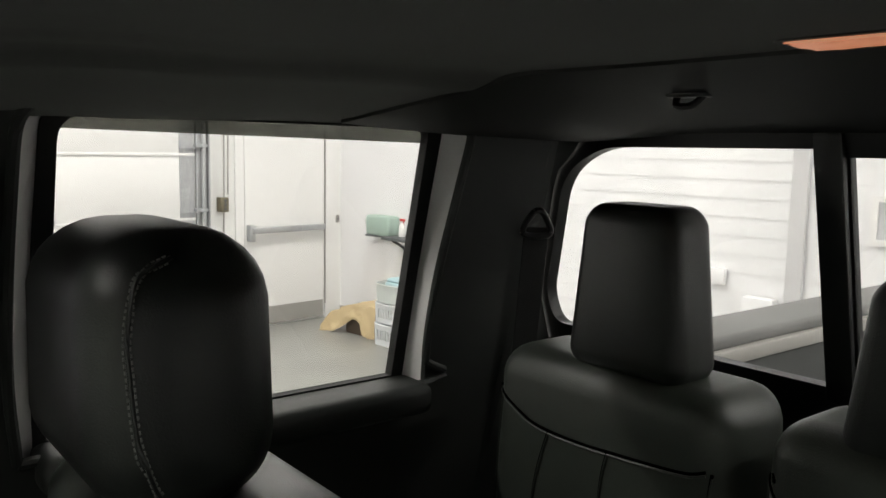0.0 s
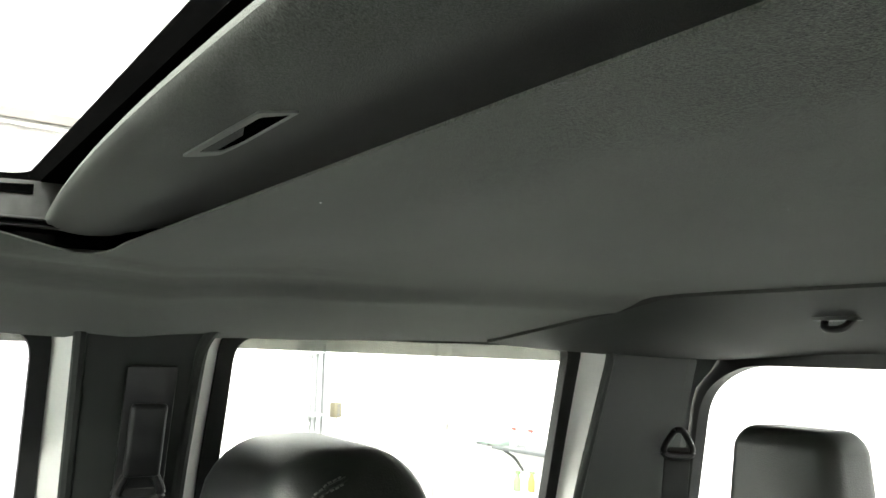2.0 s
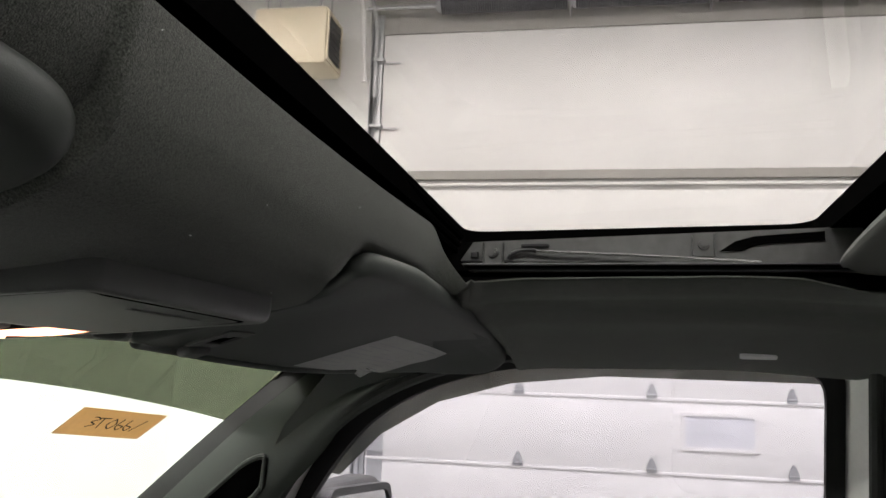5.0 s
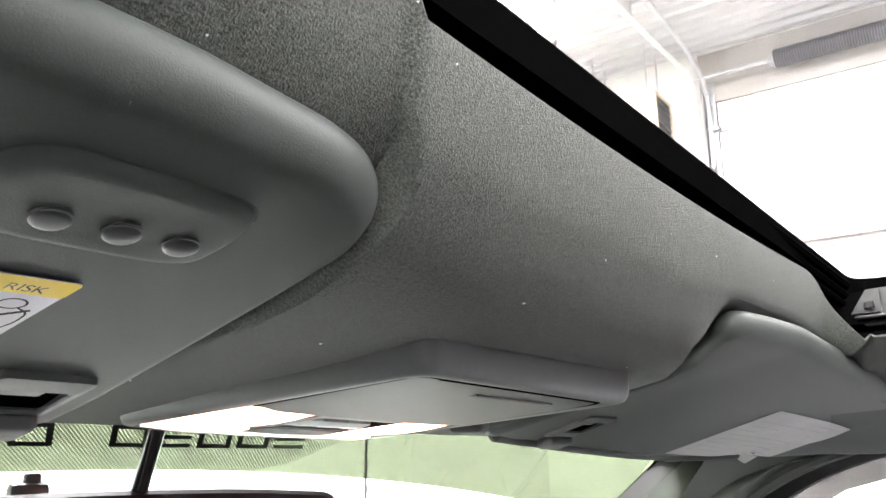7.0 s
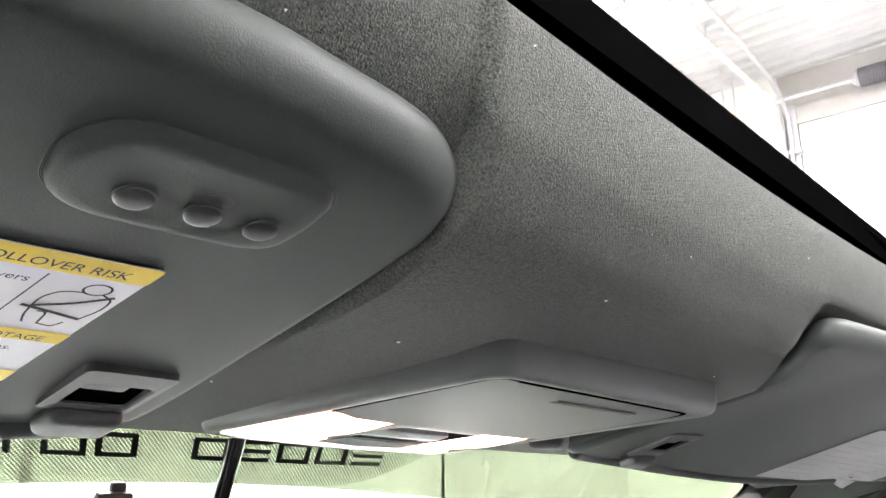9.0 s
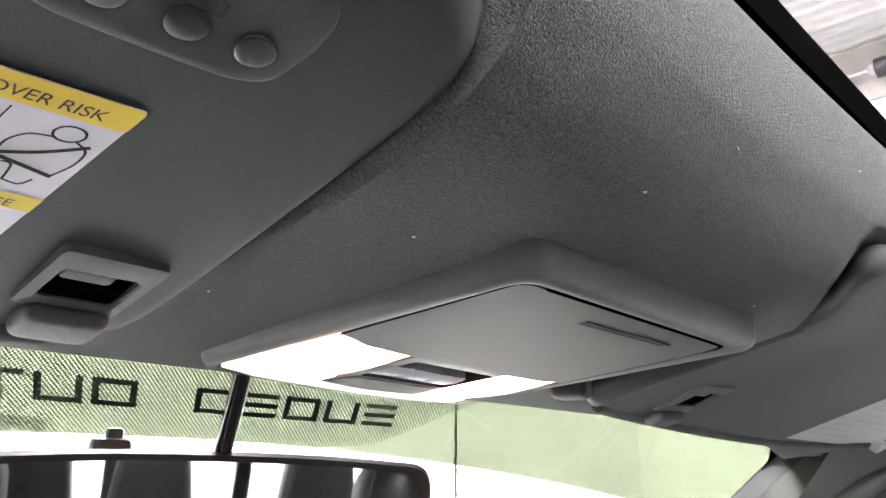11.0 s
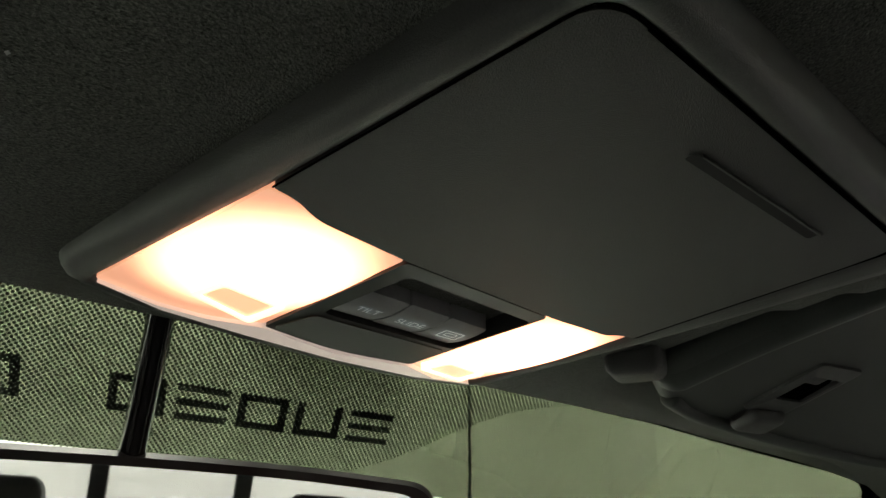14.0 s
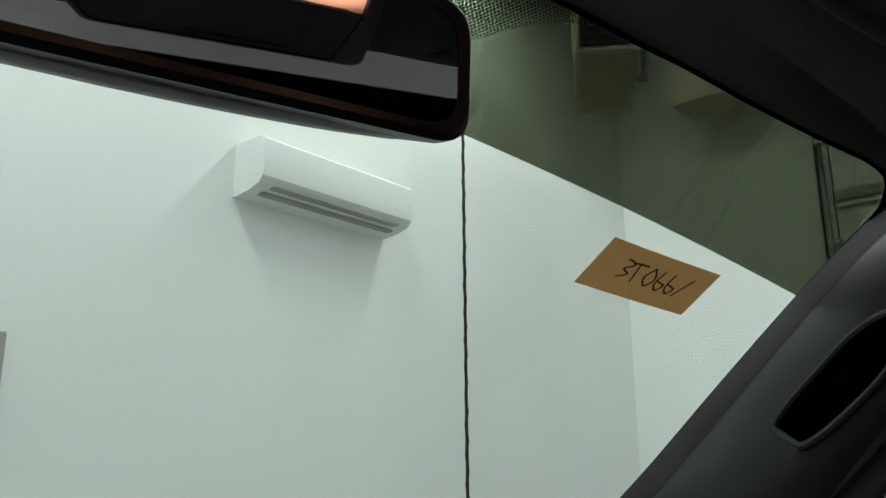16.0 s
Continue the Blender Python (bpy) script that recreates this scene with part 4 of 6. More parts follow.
for k, word in enumerate(("TILT", "SLIDE", "")):
    a0, c0 = -0.0055 + k * 0.0238, 2.1690 + k * 0.0012
    key_out = rounded([(a0 - 0.0020, c0 + 0.0245), (a0 + 0.0006, c0), (a0 + 0.0236, c0 + 0.001), (a0 + 0.0210, c0 + 0.0255)], 0.0015)
    key = part("switch_key", slab(key_out, (), lambda a, b, c0=c0: console_at(a, b, -0.0016 + 10 * max(0, b - c0) * max(0, c0 + 0.0255 - b)), lambda a, b: (0, 0, 0.008), fine=0.005), SWITCHGREY, panel, "grey sunroof switch key")
    if word:
        writing(word, 0.0044, lambda a, b, a0=a0, c0=c0: console_at(a0 + 0.0108 + a, c0 + 0.0152 - b, 0.0006), LEGEND, key, align="CENTER")
    else:
        for o, i2 in (((-0.0060, 0.0080, 0.0060, 0.0160), (-0.0052, 0.0088, 0.0052, 0.0152)), ((-0.0034, 0.0102, 0.0034, 0.0138), (-0.0027, 0.0109, 0.0027, 0.0131))):
            part("switch_symbol", slab(rounded(rect(*o), 0.0008), [rounded(rect(*i2), 0.0006)], lambda a, b, a0=a0, c0=c0: console_at(a0 + 0.0108 + a, c0 + b, 0.0007), None), LEGEND, key, smooth=False)
part("lower_bezel", slab(rounded([(-0.0095, 2.1990), (0.0660, 2.2012), (0.0640, 2.2240), (0.024, 2.2292), (-0.0165, 2.2215)], 0.003), (), lambda a, b: console_at(a, b, 0.0008), lambda a, b: (0, 0, 0.003)), PLASTIC, panel)

# ---------- sun visors ----------


def visor_z(x, y):
    if x < 0:
        return 1.8345 - 0.3 * (y - 2.0) - 0.12 * max(0, -x - 0.42) - 0.4 * max(0, -x - 0.6)
    return 1.845 - 0.24 * (y - 2.0) - 0.13 * max(0, x - 0.3) - 0.5 * max(0, x - 0.58)


VISOR_LEFT = [(-0.200, 2.1345), (-0.1895, 2.127), (-0.1825, 2.10), (-0.1775, 2.06), (-0.172, 2.01), (-0.1675, 1.962), (-0.168, 1.938), (-0.178, 1.918), (-0.202, 1.905), (-0.238, 1.899), (-0.28, 1.8945), (-0.36, 1.893), (-0.50, 1.897), (-0.615, 1.903), (-0.64, 1.93), (-0.635, 2.02), (-0.56, 2.10), (-0.42, 2.145), (-0.27, 2.150)]
VISOR_RIGHT = [(0.20, 2.176), (0.198, 2.13), (0.212, 2.07), (0.2265, 2.03), (0.2275, 2.0), (0.212, 1.980), (0.192, 1.962), (0.182, 1.947), (0.190, 1.934), (0.225, 1.9295), (0.31, 1.9275), (0.41, 1.924), (0.597, 1.916), (0.634, 1.922), (0.640, 1.960), (0.614, 2.031), (0.585, 2.103), (0.50, 2.155), (0.40, 2.184), (0.33, 2.200), (0.24, 2.196)]


def visor(s, label):
    ob = thing("sun_visor", Matrix(), label, "sun visor", "sun visors")
    ends = [Vector(p) for p in (VISOR_LEFT if s < 0 else VISOR_RIGHT)]
    out = smooth_line(ends + ends[:1], 5)[:-1]
    cx, cy = s * 0.41, 2.03
    n = len(out)
    # each ring runs a true distance inside the outline, so the rolled edge keeps its width
    inward = []
    for i in range(n):
        d = (out[(i + 1) % n] - out[i - 1]).normalized()
        w = Vector((-d.y, d.x))
        inward.append(w if w.dot(Vector((cx, cy)) - out[i]) > 0 else -w)
    roll = 0.011 if s < 0 else 0.009
    b = bmesh.new()
    loops = []
    for k in range(9):
        q = math.pi * (-0.42 + 0.92 * k / 8)
        dist, lift = roll * (1 - math.cos(q)), roll * 1.15 * math.sin(q) - roll * 1.15 + 0.002
        loops.append([b.verts.new((*(p + w * dist), visor_z(*(p + w * dist)) - lift)) for p, w in zip(out, inward)])
    edge = [p + w * roll for p, w in zip(out, inward)]
    for k in (0.9, 0.78, 0.64, 0.5, 0.36, 0.2, 0.08):
        pts = [Vector((cx, cy)).lerp(p, k) for p in edge]
        loops.append([b.verts.new((*p, visor_z(*p) - 0.002)) for p in pts])
    for p, q in zip(loops, loops[1:]):
        for i in range(n):
            b.faces.new((p[i], p[(i + 1) % n], q[(i + 1) % n], q[i]))
    b.faces.new(loops[0])
    b.faces.new(loops[-1])
    part("pad", b, VINYL, ob, "dark grey vinyl pad", angle=70)

    def capsule(points, r):
        balls = []
        for p in (points[0], points[-1]):
            ball = bmesh.new()
            bmesh.ops.create_uvsphere(ball, u_segments=16, v_segments=10, radius=r)
            ball.transform(Matrix.Translation(p))
            balls.append(ball)
        return merge(tube(points, r, 16), *balls)
    front = lambda x, y, drop: (s * x, y, visor_z(s * x, y) - drop)
    if s < 0:
        part("hinge_roll", capsule([front(0.225, 2.139, -0.004), front(0.30, 2.147, -0.004), front(0.42, 2.142, -0.004)], 0.010), VINYL, ob)
        return ob
    # thick rolled inner end, and the square hook that holds it
    part("inner_roll", capsule([front(0.2150, 2.170, -0.009), front(0.2170, 2.12, -0.009), front(0.2300, 2.06, -0.010), front(0.2400, 2.02, -0.012)], 0.0150), VINYL, ob, "thick rolled inner end")
    part("front_piping", capsule([front(0.235, 2.188, 0.0), front(0.29, 2.198, 0.0), front(0.40, 2.182, 0.0), front(0.50, 2.153, 0.0), front(0.575, 2.108, 0.0)], 0.006), VINYL, ob)
    hook = merge(box((-0.016, -0.015, -0.008), (0.014, 0.015, 0.014), 0.006, 3), box((-0.021, -0.009, 0.004), (-0.011, 0.009, 0.016), 0.003, 2))
    hook.transform(Matrix.Translation(front(0.180, 2.172, -0.004)) @ Matrix.Rotation(radians(24), 4, "Z"))
    part("retaining_hook", hook, PLASTIC, ob, "square plastic hook")
    return ob


driver_visor = visor(-1, "dark grey vinyl sun visor with a yellow warning label")
passenger_visor = visor(1, "dark grey vinyl sun visor with a grey label")


PAD = next(c for c in passenger_visor.children if c.name.startswith("pad"))
PAD_SKIN = BVHTree.FromPolygons([v.co for v in PAD.data.vertices], [p.vertices for p in PAD.data.polygons])


def on_notice(lift):
    """Places on the grey notice: a along its long side, b across it."""
    c = [Vector(p) for p in ((0.446, 2.005), (0.584, 1.983), (0.595, 2.106), (0.477, 2.1445))]

    def at(a, b):
        p = c[0].lerp(c[1], a).lerp(c[3].lerp(c[2], a), b)
        hit = PAD_SKIN.ray_cast(Vector((p.x, p.y, 1.5)), Vector((0, 0, 1)))[0]
        return (p.x, p.y, (hit.z if hit else visor_z(p.x, p.y)) - lift)
    return at


# grey notice on the passenger's visor, with lines of small print
notice = part("notice_label", slab(rounded(rect(0, 0, 1, 1), 0.02), (), on_notice(0.0010), None, fine=0.06), PAPERGREY, passenger_visor, "grey printed notice", smooth=False)
random.seed(5)
for row in range(9):
    a = 0.06 + 0.03 * random.random()
    while a < 0.86:
        w = random.uniform(0.08, 0.3)
        if random.random() < 0.72:
            part("print_bar", slab(rect(a, 0.09 + row * 0.094, min(0.94, a + w), 0.105 + row * 0.094), (), on_notice(0.0014), None), SWITCHGREY, notice, smooth=False)
        a += w + 0.03


def visor_clip(ob, x, y, ang, plate, hole):
    m = Matrix.Translation((x, y, visor_z(x, y) - 0.002)) @ Matrix.Rotation(radians(ang), 4, "Z") @ Matrix.Rotation(radians(-14), 4, "X")
    b = bmesh.new()
    outer, inner = rounded(rect(*plate), 0.004), rounded(rect(*hole), 0.003)
    loops = [[b.verts.new((*p, z)) for p in loop] for loop, z in ((outer, 0.003), ([o.lerp(c, 0.08) for o, c in zip(outer, inner)], -0.0025), ([o.lerp(c, 0.85) for o, c in zip(outer, inner)], -0.0042), (inner, -0.0034), (inner, 0.006))]
    for p, q in zip(loops, loops[1:]):
        for k in range(len(p)):
            b.faces.new((p[k], p[(k + 1) % len(p)], q[(k + 1) % len(p)], q[k]))
    hook = part("latch", merge(b, box((plate[0] + 0.006, plate[3] - 0.006, -0.010), (plate[2] - 0.002, plate[3] + 0.018, 0.001), 0.005, 3)), PLASTIC, ob, "rectangular plastic latch")
    hook.data.transform(m)
    well = part("latch_well", slab(inner, (), lambda a, b: (a, b, -0.0006 - 0.10 * max(0, b)), None), SEAL, hook, smooth=False)
    well.data.transform(m)
    step = part("latch_tongue", box((hole[0] + 0.002, hole[1] + 0.001, -0.0024), (hole[2] - 0.008, hole[1] + 0.011, 0.001), 0.002, 2), PLASTIC, hook)
    step.data.transform(m)
    return hook


visor_clip(driver_visor, -0.2220, 2.0840, 5, (-0.0215, -0.0205, 0.0215, 0.0300), (-0.0165, -0.0080, 0.0140, 0.0170))
visor_clip(passenger_visor, 0.3035, 2.1400, -12, (-0.0190, -0.0320, 0.0190, 0.0330), (-0.0120, -0.0190, 0.0125, 0.0120))
# remote buttons on the driver's visor
pad_out = rounded([(-0.3020, 1.9573), (-0.3042, 1.9365), (-0.2950, 1.9245), (-0.2837, 1.9215), (-0.2556, 1.9225), (-0.2320, 1.9238), (-0.2205, 1.9285), (-0.2195, 1.9420), (-0.2235, 1.9590), (-0.2340, 1.9630), (-0.2558, 1.9635), (-0.2890, 1.9628)], 0.010, 6)
pod_c = Vector((-0.2622, 1.942))
b = bmesh.new()
loops = [[b.verts.new((*(pod_c + (Vector(p) - pod_c) * k), visor_z(*(pod_c + (Vector(p) - pod_c) * k)) - lift)) for p in pad_out] for k, lift in ((1.045, 0.0016), (1.02, 0.0022), (1.0, 0.0012), (0.985, 0.0040), (0.95, 0.0056), (0.89, 0.0064), (0.78, 0.0066), (0.6, 0.0060))]
for p, q in zip(loops, loops[1:]):
    for i in range(len(p)):
        b.faces.new((p[i], p[(i + 1) % len(p)], q[(i + 1) % len(p)], q[i]))
b.faces.new(loops[-1])
pod = part("button_pod", b, VINYL, driver_visor, "raised three-button remote pod", angle=60)
for x, y in ((-0.2782, 1.9482), (-0.2565, 1.9484), (-0.2362, 1.9486)):
    part("pod_button", slab([(0.0062 * math.cos(q), 0.0056 * math.sin(q)) for q in [2 * math.pi * k / 28 for k in range(28)]], (), lambda a, b, x=x, y=y: (x + a, y + b, visor_z(x + a, y + b) - 0.0066 - 0.0018 * (1 - (a * a / 3.85e-5 + b * b / 3.14e-5)) ** 0.5 if a * a / 3.85e-5 + b * b / 3.14e-5 < 1 else visor_z(x + a, y + b) - 0.0066), lambda a, b: (0, 0, 0.003), fine=0.002), BUTTON, pod, "oval push button", angle=60)
    part("button_gap", slab([(0.0067 * math.cos(q), 0.0060 * math.sin(q)) for q in [2 * math.pi * k / 28 for k in range(28)]], (), lambda a, b, x=x, y=y: (x + a, y + b, visor_z(x + a, y + b) - 0.0070), None), DARK, pod, "dark gap around a button", smooth=False)
house = [(-0.006, -0.003), (-0.006, 0.0015), (0, 0.005), (0.006, 0.0015), (0.006, -0.003)]
part("pod_symbol", slab(house, [[(p[0] * 0.8, p[1] * 0.8) for p in house]], lambda a, b: (-0.2560 + a, 1.9392 - b, visor_z(-0.2560 + a, 1.9392 - b) - 0.0069), None), DARK, pod, "small embossed symbol", smooth=False)
# yellow and white warning label: columns run along -x, text reads from the passenger's side
lab = lambda lift: (lambda a, b: (-0.2475 - a * 0.72 - 0.137 * b, 1.988 + b * 0.72, visor_z(-0.2475 - a * 0.72 - 0.137 * b, 1.988 + b * 0.72) - lift))
warning = part("warning_label", slab(rounded(rect(0, 0, 0.24, 0.160), 0.003), (), lab(0.0030), None, fine=0.03), PAPERWHITE, driver_visor, "white warning label with yellow bars", smooth=False)
part("yellow_bar", slab(rounded(rect(0, 0, 0.24, 0.016), 0.003), (), lab(0.0034), None, fine=0.03), YELLOW, warning, smooth=False)
part("yellow_bar", slab(rect(0, 0.074, 0.24, 0.086), (), lab(0.0034), None, fine=0.03), YELLOW, warning, smooth=False)
part("yellow_bar", slab(rect(0, 0.122, 0.24, 0.136), (), lab(0.0034), None, fine=0.03), YELLOW, warning, smooth=False)
part("rule_line", slab(rect(0.043, 0.018, 0.0438, 0.072), (), lab(0.0037), None), INK, warning, smooth=False)
flip = lambda a0, b0, lift=0.0040: (lambda a, b: lab(lift)(a0 - a, b0 - b))
writing("ER ROLLOVER RISK", 0.0066, flip(0.012, 0.0118), INK, warning, align="RIGHT")
writing("CAPOTAGE", 0.0055, flip(0.010, 0.0828), INK, warning, align="RIGHT")
writing("cessives.", 0.0055, flip(0.018, 0.0960), INK, warning, align="RIGHT")
writing("neuvers", 0.0058, flip(0.048, 0.027), INK, warning, align="RIGHT")
writing("Speed.", 0.0058, flip(0.060, 0.036), INK, warning, align="RIGHT")
for r in range(3):
    for c in range(3):
        part("print_bar", slab(rect(0.055 + c * 0.05, 0.045 + r * 0.008, 0.055 + c * 0.05 + 0.018 + 0.012 * ((r + c) % 3), 0.0475 + r * 0.008), (), lab(0.0037), None), INK, warning, smooth=False)
        part("print_bar", slab(rect(0.062 + c * 0.056, 0.0915 + r * 0.008, 0.105 + c * 0.056 - 0.01 * ((r + 2 * c) % 3), 0.0945 + r * 0.008), (), lab(0.0037), None), INK, warning, smooth=False)


def label_line(pts, w):
    pts = smooth_line([Vector((*p, 0)) for p in pts], 4)
    bms = []
    for p, q in zip(pts, pts[1:]):
        d = (q - p).normalized() * w / 2
        n = Vector((-d.y, d.x, 0))
        bms.append(slab([p - d - n, q + d - n, q + d + n, p - d + n], (), lab(0.0041), None))
    return merge(*bms)


# a seated outline with a lap and shoulder belt
part("belt_symbol", merge(label_line([(0.0175 + 0.0062 * math.cos(q), 0.0245 + 0.0052 * math.sin(q)) for q in [2 * math.pi * k / 10 for k in range(11)]], 0.0011), label_line([(0.0215, 0.0285), (0.0300, 0.0305), (0.0345, 0.0370), (0.0350, 0.0440)], 0.0011), label_line([(0.0120, 0.0285), (0.0060, 0.0330), (0.0050, 0.0430), (0.0080, 0.0530)], 0.0011), label_line([(0.0350, 0.0440), (0.0330, 0.0560), (0.0300, 0.0640)], 0.0011), label_line([(0.0290, 0.0520), (0.0250, 0.0530), (0.0230, 0.0640)], 0.0011), label_line([(0.0230, 0.0640), (0.0160, 0.0650), (0.0130, 0.0600)], 0.0011)), INK, warning, "plain outline symbol", smooth=False)
part("belt_symbol", merge(label_line([(0.0070, 0.0300), (0.0200, 0.0400), (0.0340, 0.0470)], 0.0024), label_line([(0.0380, 0.0480), (0.0240, 0.0510), (0.0090, 0.0545)], 0.0024)), INK, warning, "plain belt symbol", smooth=False)

# ---------- rear-view mirror ----------
MIRROR_TILT = 3.8
mirror = thing("rear_view_mirror", Matrix.Translation((-0.018, 2.342, 1.7165)) @ Matrix.Rotation(radians(-12.3), 4, "Z") @ Matrix.Rotation(radians(MIRROR_TILT), 4, "X"), "black-framed rear-view mirror on a thin stem", "mirror")
shape = lambda w, h, r: rounded([(-w, -h), (w, -h), (w, h - 0.006), (w * 0.5, h - 0.001), (0, h), (-w * 0.5, h - 0.001), (-w, h - 0.006)], [r, r, r, 0.03, 0.03, 0.03, r], 6)
b = bmesh.new()
loops = []
for w, hh, y in ((0.13, 0.022, 0.034), (0.163, 0.036, 0.022), (0.173, 0.0405, 0.006), (0.174, 0.0415, -0.003), (0.171, 0.0385, -0.007), (0.165, 0.034, -0.006)):
    loops.append([b.verts.new((p[0], y, p[1])) for p in shape(w, hh, 0.02)])
for p, q in zip(loops, loops[1:]):
    for i in range(len(p)):
        b.faces.new((p[i], p[(i + 1) % len(p)], q[(i + 1) % len(p)], q[i]))
b.faces.new(loops[0])
part("housing", b, DARK, mirror, "black plastic housing")
part("mirror_glass", slab(shape(0.166, 0.035, 0.018), (), lambda a, c: (a, -0.0055, c), None), MIRROR, mirror, "silvered mirror glass", smooth=False)
# light on the housing's underside is put in as a pale grey strip
part("lower_rim", tube([(-0.160, 0.014, -0.0345), (0, 0.014, -0.0380), (0.09, 0.013, -0.0370), (0.140, 0.012, -0.0340)], 0.0080, 10, 0.7), PALEGREY, mirror, "pale strip for light caught under the housing")
inv = mirror.matrix_world.inverted()
part("mount_bracket", merge(box((-0.096, 0.0, 0.030), (-0.068, 0.018, 0.048), 0.005, 2), box((-0.086, 0.004, 0.044), (-0.074, 0.014, 0.055), 0.003, 2)), DARK, mirror, "small black bracket")
part("stem", tube([inv @ Vector(p) for p in ((-0.050, 2.262, 1.85), (-0.041, 2.282, 1.823), (-0.033, 2.306, 1.795), (-0.021, 2.345, 1.752), (-0.018, 2.362, 1.72))], 0.0068, 12), GLOSSBLACK, mirror, "black curved stem")

# ---------- card behind the windshield ----------

def card_at(a, c, lift=0.004):
    x = 0.497 + a * 0.99 - 0.10 * c
    z = 1.7245 - a * 0.104 - c * 0.585
    return shield(x, z, lift)


card = thing("paper_card", Matrix(), "brown cardboard card with hand-drawn marks stuck to glass", "card")
part("sheet", slab(rect(0, 0, 0.155, 0.0615), (), card_at, lambda a, c: (0, 0.0006, 0.0006), fine=0.04), CARD, card, smooth=False)


def pen(points):
    pts = smooth_line([Vector((*p, 0)) for p in points], 5)
    bms = []
    for p, q in zip(pts, pts[1:]):
        d = (q - p).normalized() * 0.0011
        n = Vector((-d.y, d.x, 0))
        bms.append(slab([p - d - n, q + d - n, q + d + n, p - d + n], (), lambda a, c: card_at(a, c, 0.0055), None))
    return merge(*bms)


for pts in ([(0.045, 0.02), (0.050, 0.020), (0.056, 0.024), (0.047, 0.031), (0.056, 0.036), (0.046, 0.042)], [(0.062, 0.02), (0.066, 0.043)], [(0.056, 0.021), (0.073, 0.020)], [(0.084, 0.02), (0.078, 0.033), (0.086, 0.043), (0.092, 0.032), (0.084, 0.02)], [(0.098, 0.02), (0.096, 0.036), (0.103, 0.044), (0.108, 0.036), (0.098, 0.033)], [(0.112, 0.02), (0.112, 0.037), (0.119, 0.044), (0.123, 0.036), (0.113, 0.033)], [(0.128, 0.044), (0.139, 0.019)]):
    part("pen_stroke", pen([(a - 0.010, c - 0.003) for a, c in pts]), INK, card, smooth=False)

# ---------- dome light, hook, plugs, belts ----------
dome = thing("dome_light", Matrix(), "small warm dome lamp at the back of the headliner", "dome light")
part("bezel", slab(rounded(rect(-0.158, 0.664, 0.066, 0.740), 0.026), (), lambda x, y: (x, y, roof_z(x, y) - 0.0020), lambda x, y: (0, 0, 0.02)), PLASTIC, dome)
part("lens", slab(rounded(rect(-0.150, 0.672, 0.058, 0.732), 0.022), (), lambda x, y: (x, y, roof_z(x, y) - 0.0052 + 30 * max(0, abs(x + 0.046) - 0.06) ** 3 + 0.0010 * math.sin(x * 260) * math.sin(y * 140 + x * 40)), lambda x, y: (0, 0, 0.004), fine=0.008), DOMELENS, dome, "glowing dome lens")
hook = thing("coat_hook", Matrix.Translation((0.288, 0.548, 1.853)), "black plastic coat hook over the back window", "coat hook")
part("hook_base", box((-0.036, -0.012, -0.010), (0.036, 0.016, 0.010), 0.006, 3), DARK, hook)
part("hook_arm", tube([(-0.022, 0, -0.006), (-0.014, 0.012, -0.020), (0.0, 0.016, -0.023), (0.014, 0.014, -0.020), (0.022, 0, -0.006)], 0.0055, 10), DARK, hook)
plug = thing("handle_plug", Matrix.Translation((0.613, 1.61, roof_z(0.613, 1.61) - 0.001)) @ Matrix.Rotation(radians(19), 4, "Y"), "grey plastic plug in the headliner", "plug")
part("cap", slab(rounded(rect(-0.005, -0.021, 0.005, 0.021), 0.005), (), lambda a, b: (a, b, -0.003), lambda a, b: (0, 0, 0.006)), PALEGREY, plug, "pale oval cap")


def belt_anchor(name, m, label):
    ob = thing(name, m, label, "seat belt")
    part("guide_loop", tube([(0, -0.007, 0.026), (0.002, -0.019, 0.008), (0.004, -0.027, -0.011), (0.005, -0.021, -0.019), (0.006, 0, -0.021), (0.005, 0.021, -0.019), (0.004, 0.027, -0.011), (0.002, 0.019, 0.008), (0, 0.007, 0.026), (0, -0.007, 0.026)], 0.0062, 10), DARK, ob, "black belt guide loop")
    part("webbing", box((0.0, -0.024, -0.45), (0.003, 0.024, -0.005), 0.001, 1), WEBBING, ob, "black belt webbing")
    if name == "front_belt":
        part("slide_cover", merge(box((0.0, -0.022, 0.012), (0.014, 0.022, 0.105), 0.0065, 4), box((-0.004, -0.030, -0.03), (0.002, 0.030, 0.15), 0.0025, 2)), DARK, ob, "height adjuster cover")
    return ob


for s in (1, -1):
    flipm = Matrix.Diagonal((s, 1, 1, 1))
    belt_anchor("front_belt", flipm @ Matrix.Translation((0.675, 1.395, 1.615)) @ Matrix.Rotation(radians(165), 4, "Y") @ Matrix.Rotation(radians(180), 4, "X"), "black front seat belt with its pillar guide")
belt_anchor("rear_belt", Matrix.Translation((0.680, 0.45, 1.628)) @ Matrix.Rotation(radians(-30), 4, "Z") @ Matrix.Rotation(radians(165), 4, "Y") @ Matrix.Rotation(radians(180), 4, "X"), "black rear seat belt with its pillar guide")

# ---------- seats ----------


def cushion(lo, hi, r, puff=0.0, lean=0.0, taper=0.12):
    b = box(lo, hi, r, 6)
    c = [(a + z) / 2 for a, z in zip(lo, hi)]
    hs = [(z - a) / 2 for a, z in zip(lo, hi)]
    for v in b.verts:
        q = [(v.co[i] - c[i]) / hs[i] for i in range(3)]
        v.co.y += puff * (1 - q[0] ** 2) * (1 - q[2] ** 2) * (1 if q[1] > 0 else -0.4) - lean * (v.co.z - lo[2])
        v.co.x -= taper * (v.co.x - c[0]) * max(0, q[2]) ** 1.5
    return b


